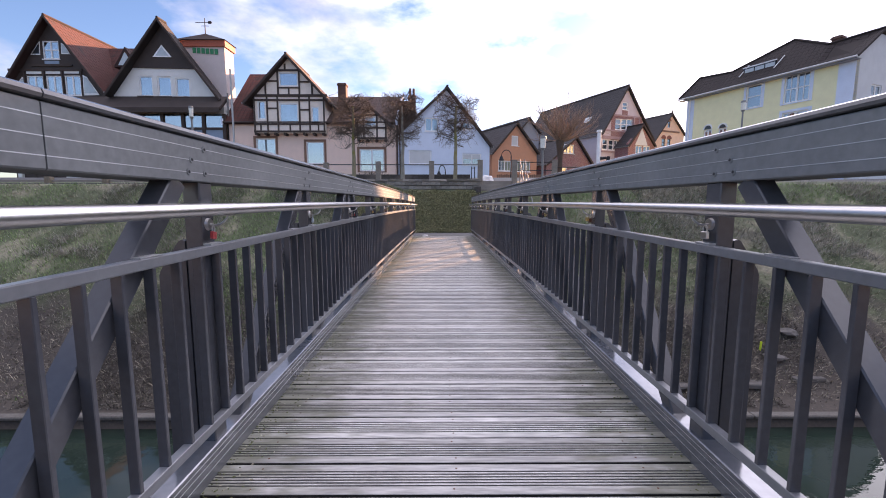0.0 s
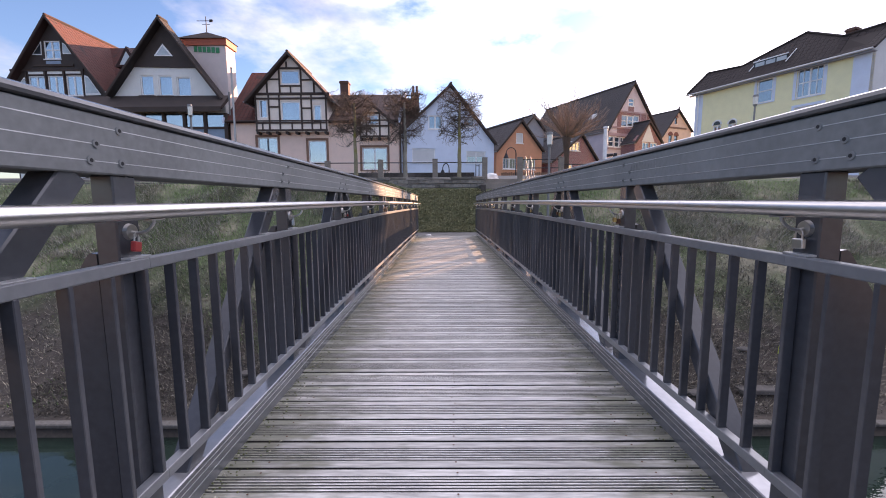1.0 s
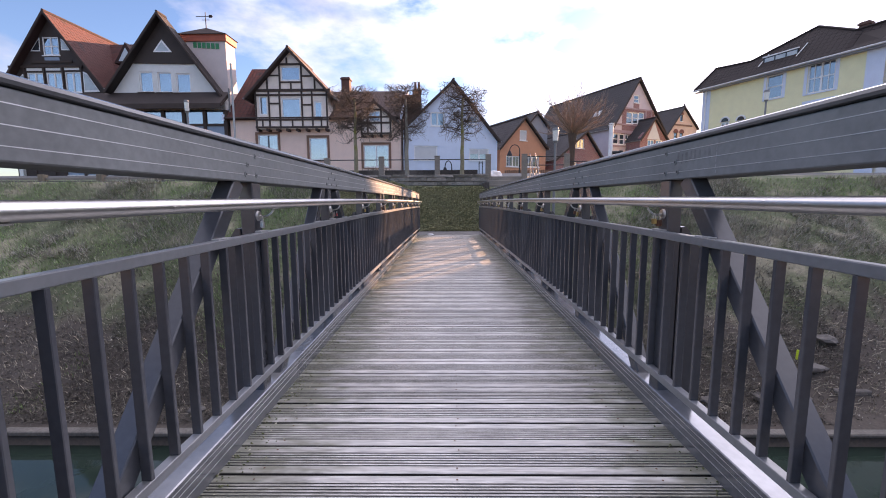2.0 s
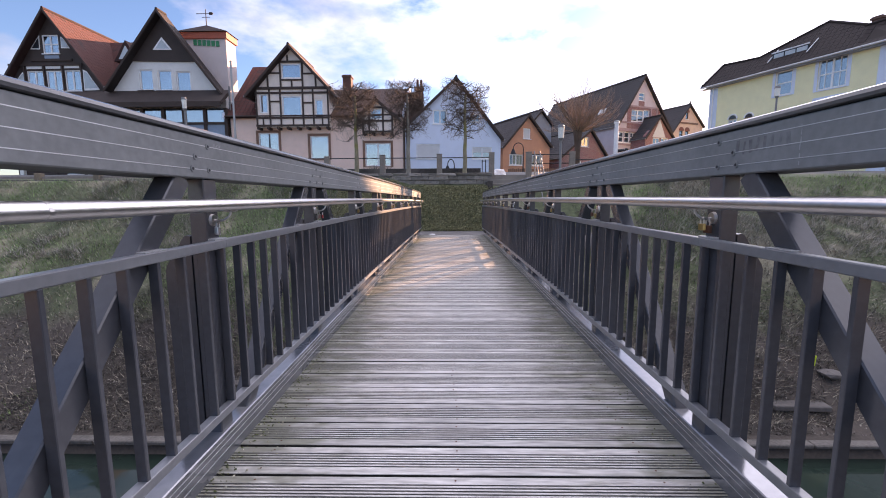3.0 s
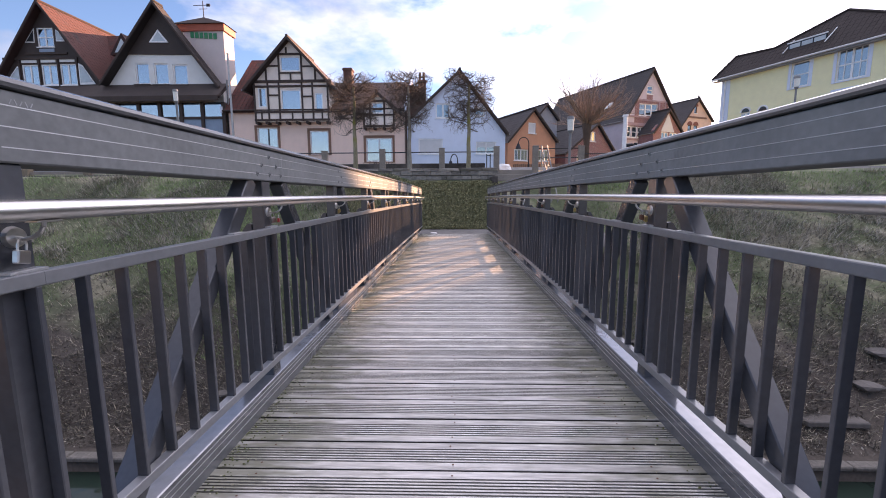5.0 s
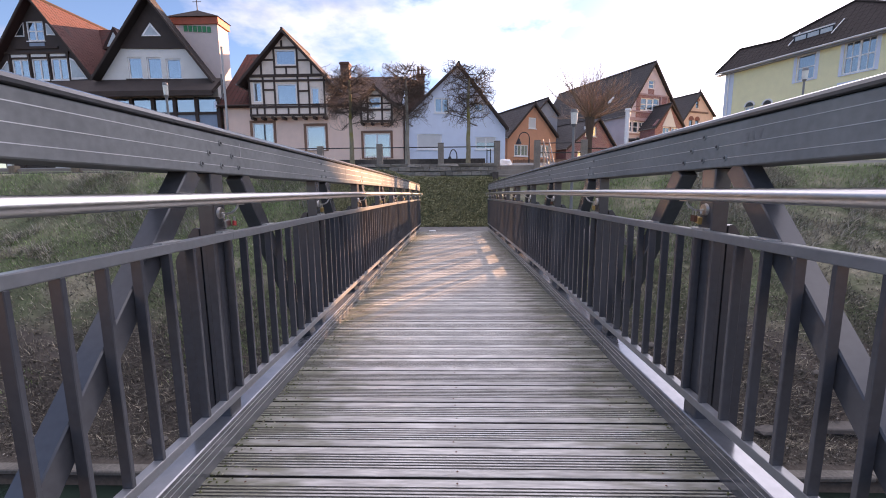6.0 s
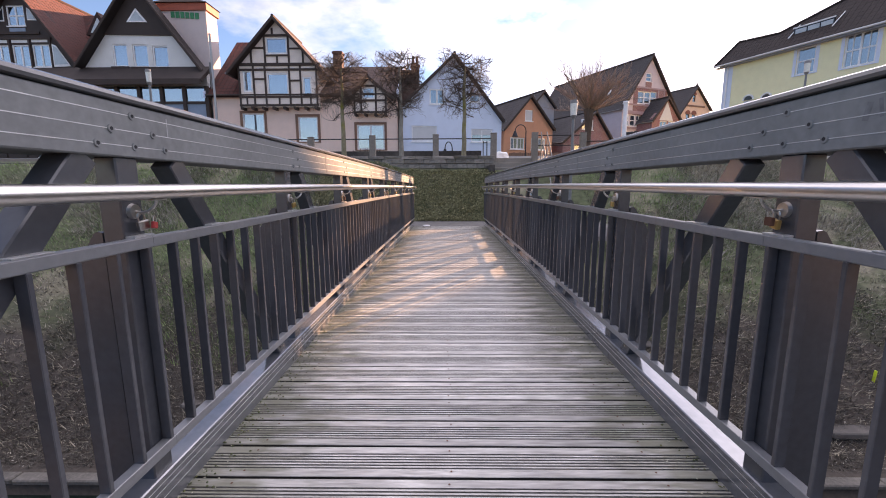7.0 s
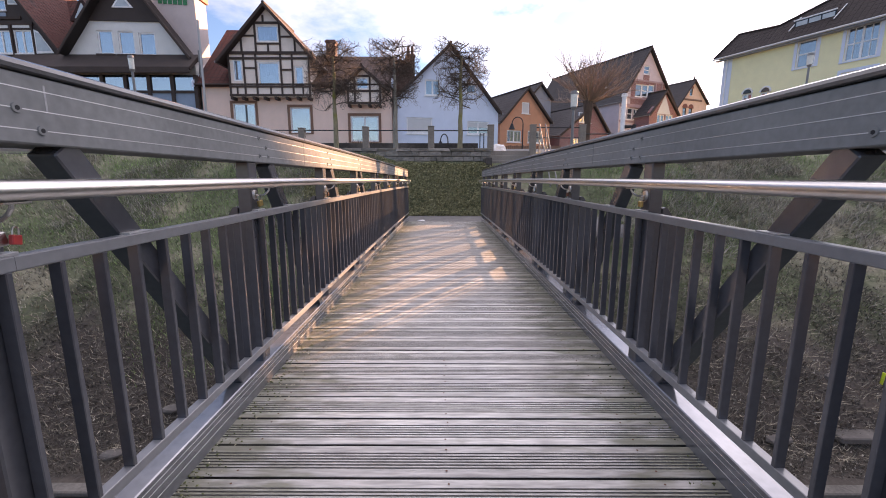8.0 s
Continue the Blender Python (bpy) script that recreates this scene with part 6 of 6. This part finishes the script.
for k in range(200):
    x, y = rnd_rock.uniform(-9, 10), rnd_rock.uniform(9.4, 13.5)
    a = rnd_rock.uniform(0, 6.28)
    p = Vector((x, y, ground_z(x, y) + 0.03))
    stick(segs, rnd_rock, p, Vector((math.cos(a), math.sin(a), rnd_rock.uniform(0, 0.6))).normalized(), rnd_rock.uniform(0.15, 0.6), 0.008, 4, 0.35)
me = twig_mesh(segs)
me.materials.append(M["twig"])
tagged(new("dead_twigs", me), "scattered dead twigs on the lower bank", "twigs", kind="stuff")
mk = thing("marker_stick", (8.55, 10.52, ground_z(8.55, 10.52)), 0, "short bright yellow-green marker stick in the bank", "marker")
part("rod", tube(bmesh.new(), (0, 0, -0.1), (0.03, 0, 0.22), 0.025, 0.025, 8), "marker", mk)


# flat concrete slabs left on the lower bank
for x0, x1, y, z in ((7.0, 8.2, 9.75, -3.4), (8.9, 9.7, 9.9, -3.34)):
    bm = box(bmesh.new(), x0, x1, y - 0.16, y + 0.3, z - 0.12, z, None, 0.02)
    for v in bm.verts:
        v.co += Vector((0, 0.05 * noise.noise(v.co * 2), 0.03 * noise.noise(v.co * 3 + Vector((4, 0, 0)))))
    tagged(finish(bm, "concrete_slab", "rock"), "broken concrete slab half sunk in the lower bank", "slab", "slabs on the bank")

# brown board fence before the orange cottage
fence = thing("board_fence", (4.55, 33.5, 2.65), 0, "low fence of weathered red-brown vertical boards", "fence")
part("rail", boxes((0.0, 4.1, 0.03, 0.08, 0.25, 0.33)), "wframe", fence)
for k in range(27):
    part("board", boxes((0.15 * k, 0.15 * k + 0.13, 0.0, 0.028, -0.3, 0.62 + 0.02 * (k % 3))), "wframe", fence)

# ---- padlocks on the handrail brackets ----
def padlock(x, y, z, color, s, size=1.0, tilt=0.0):
    names = {"red_lock": "red", "brass": "brass", "stainless": "steel", "rust": "rusty brown"}
    t = new("padlock")
    t.matrix_world = pose(x, y, z, 0, tilt, 90 + tilt) @ Matrix.Scale(size, 4)
    tagged(t, "small " + names[color] + " padlock hanging from the handrail bracket", "padlock", "padlocks on the bridge")
    part("body", box(bmesh.new(), -0.02, 0.02, -0.008, 0.008, -0.062, -0.028, None, 0.003), color, t)
    bm = bmesh.new()
    pts = [(-0.013, 0, -0.03), (-0.013, 0, -0.012), (-0.009, 0, -0.003), (0, 0, 0.001), (0.009, 0, -0.003), (0.013, 0, -0.012), (0.013, 0, -0.03)]
    for a, b in zip(pts, pts[1:]):
        tube(bm, a, b, 0.003, 0.003, 6)
    part("shackle", bm, "stainless", t)


lock_rnd = random.Random(2)
plan_left = {-2: "red_lock", -1: "stainless", 0: "stainless", 1: "brass", 2: "rust", 3: "brass", 4: "stainless", 5: "brass"}
plan_right = {-2: "stainless", -1: "rust", 0: "brass", 1: "brass", 2: "rust", 3: "stainless", 4: "brass"}
for s, plan in ((-1, plan_left), (1, plan_right)):
    for i, color in plan.items():
        y = MID + BAY * i - 0.024
        z = deck_z(y) + 0.968
        padlock(X0 + s * 0.936, y, z, color, s, 0.85, lock_rnd.uniform(-12, 12))
        if i == 0 and s == -1:
            padlock(X0 + s * 0.915, y + 0.03, z - 0.012, "red_lock", s, 0.6, 10)
        if i in (-1, 0) and s == 1:
            padlock(X0 + s * 0.915, y, z + 0.004, "brass" if i < 0 else "rust", s, 0.75, lock_rnd.uniform(-14, 14))

# a scrap of white plastic at the end of the deck
bm = bmesh.new()
bmesh.ops.create_icosphere(bm, subdivisions=2, radius=0.07)
for v in bm.verts:
    v.co *= 1 + 0.5 * noise.noise(v.co * 20)
bm.transform(Matrix.Translation((-0.5, 13.6, deck_z(13.6) + 0.02)) @ Matrix.Diagonal((1.6, 1, 0.35, 1)))
tagged(finish(bm, "plastic_scrap", "frame"), "small crumpled scrap of white plastic on the path", "litter")

# ---- stones of the terrace wall ----
def wall_stones():
    wall = bpy.data.objects["wall_terrace"]
    rnd = random.Random(6)
    shapes = []
    for k in range(8):
        bm = bmesh.new()
        box(bm, -0.5, 0.5, -0.5, 0.5, -0.5, 0.5)
        for v in bm.verts:
            v.co += Vector((rnd.uniform(-0.05, 0.05), rnd.uniform(-0.12, 0.12), rnd.uniform(-0.07, 0.07)))
        bmesh.ops.bevel(bm, geom=list(bm.edges), offset=0.07, segments=1, affect="EDGES")
        me = bpy.data.meshes.new("stone")
        bm.to_mesh(me)
        bm.free()
        me.materials.append(M["stone"])
        shapes.append(me)
    z = 1.0
    while z < 1.84:
        h = rnd.uniform(0.13, 0.2)
        x = -6.2 - rnd.uniform(0, 0.3)
        while x < 1.7:
            w = rnd.uniform(0.2, 0.5)
            w = min(w, 1.76 - x)
            o = new("stone", rnd.choice(shapes))
            o.parent = wall
            o.matrix_basis = Matrix.LocRotScale((x + w / 2, WALL_Y - 0.03 + rnd.uniform(-0.015, 0.015), z + h / 2), Euler((0, rnd.uniform(-0.02, 0.02), 0)), (w - 0.02, 0.14, h - 0.02))
            x += w
        z += h
    x = -6.2
    while x < 1.7:
        w = min(rnd.uniform(0.5, 0.9), 1.78 - x)
        o = new("coping_stone", shapes[int(rnd.random() * 8)])
        o.parent = wall
        o.matrix_basis = Matrix.LocRotScale((x + w / 2, WALL_Y + 0.14, z + 0.05), None, (w - 0.01, 0.5, 0.12))
        x += w


wall_stones()
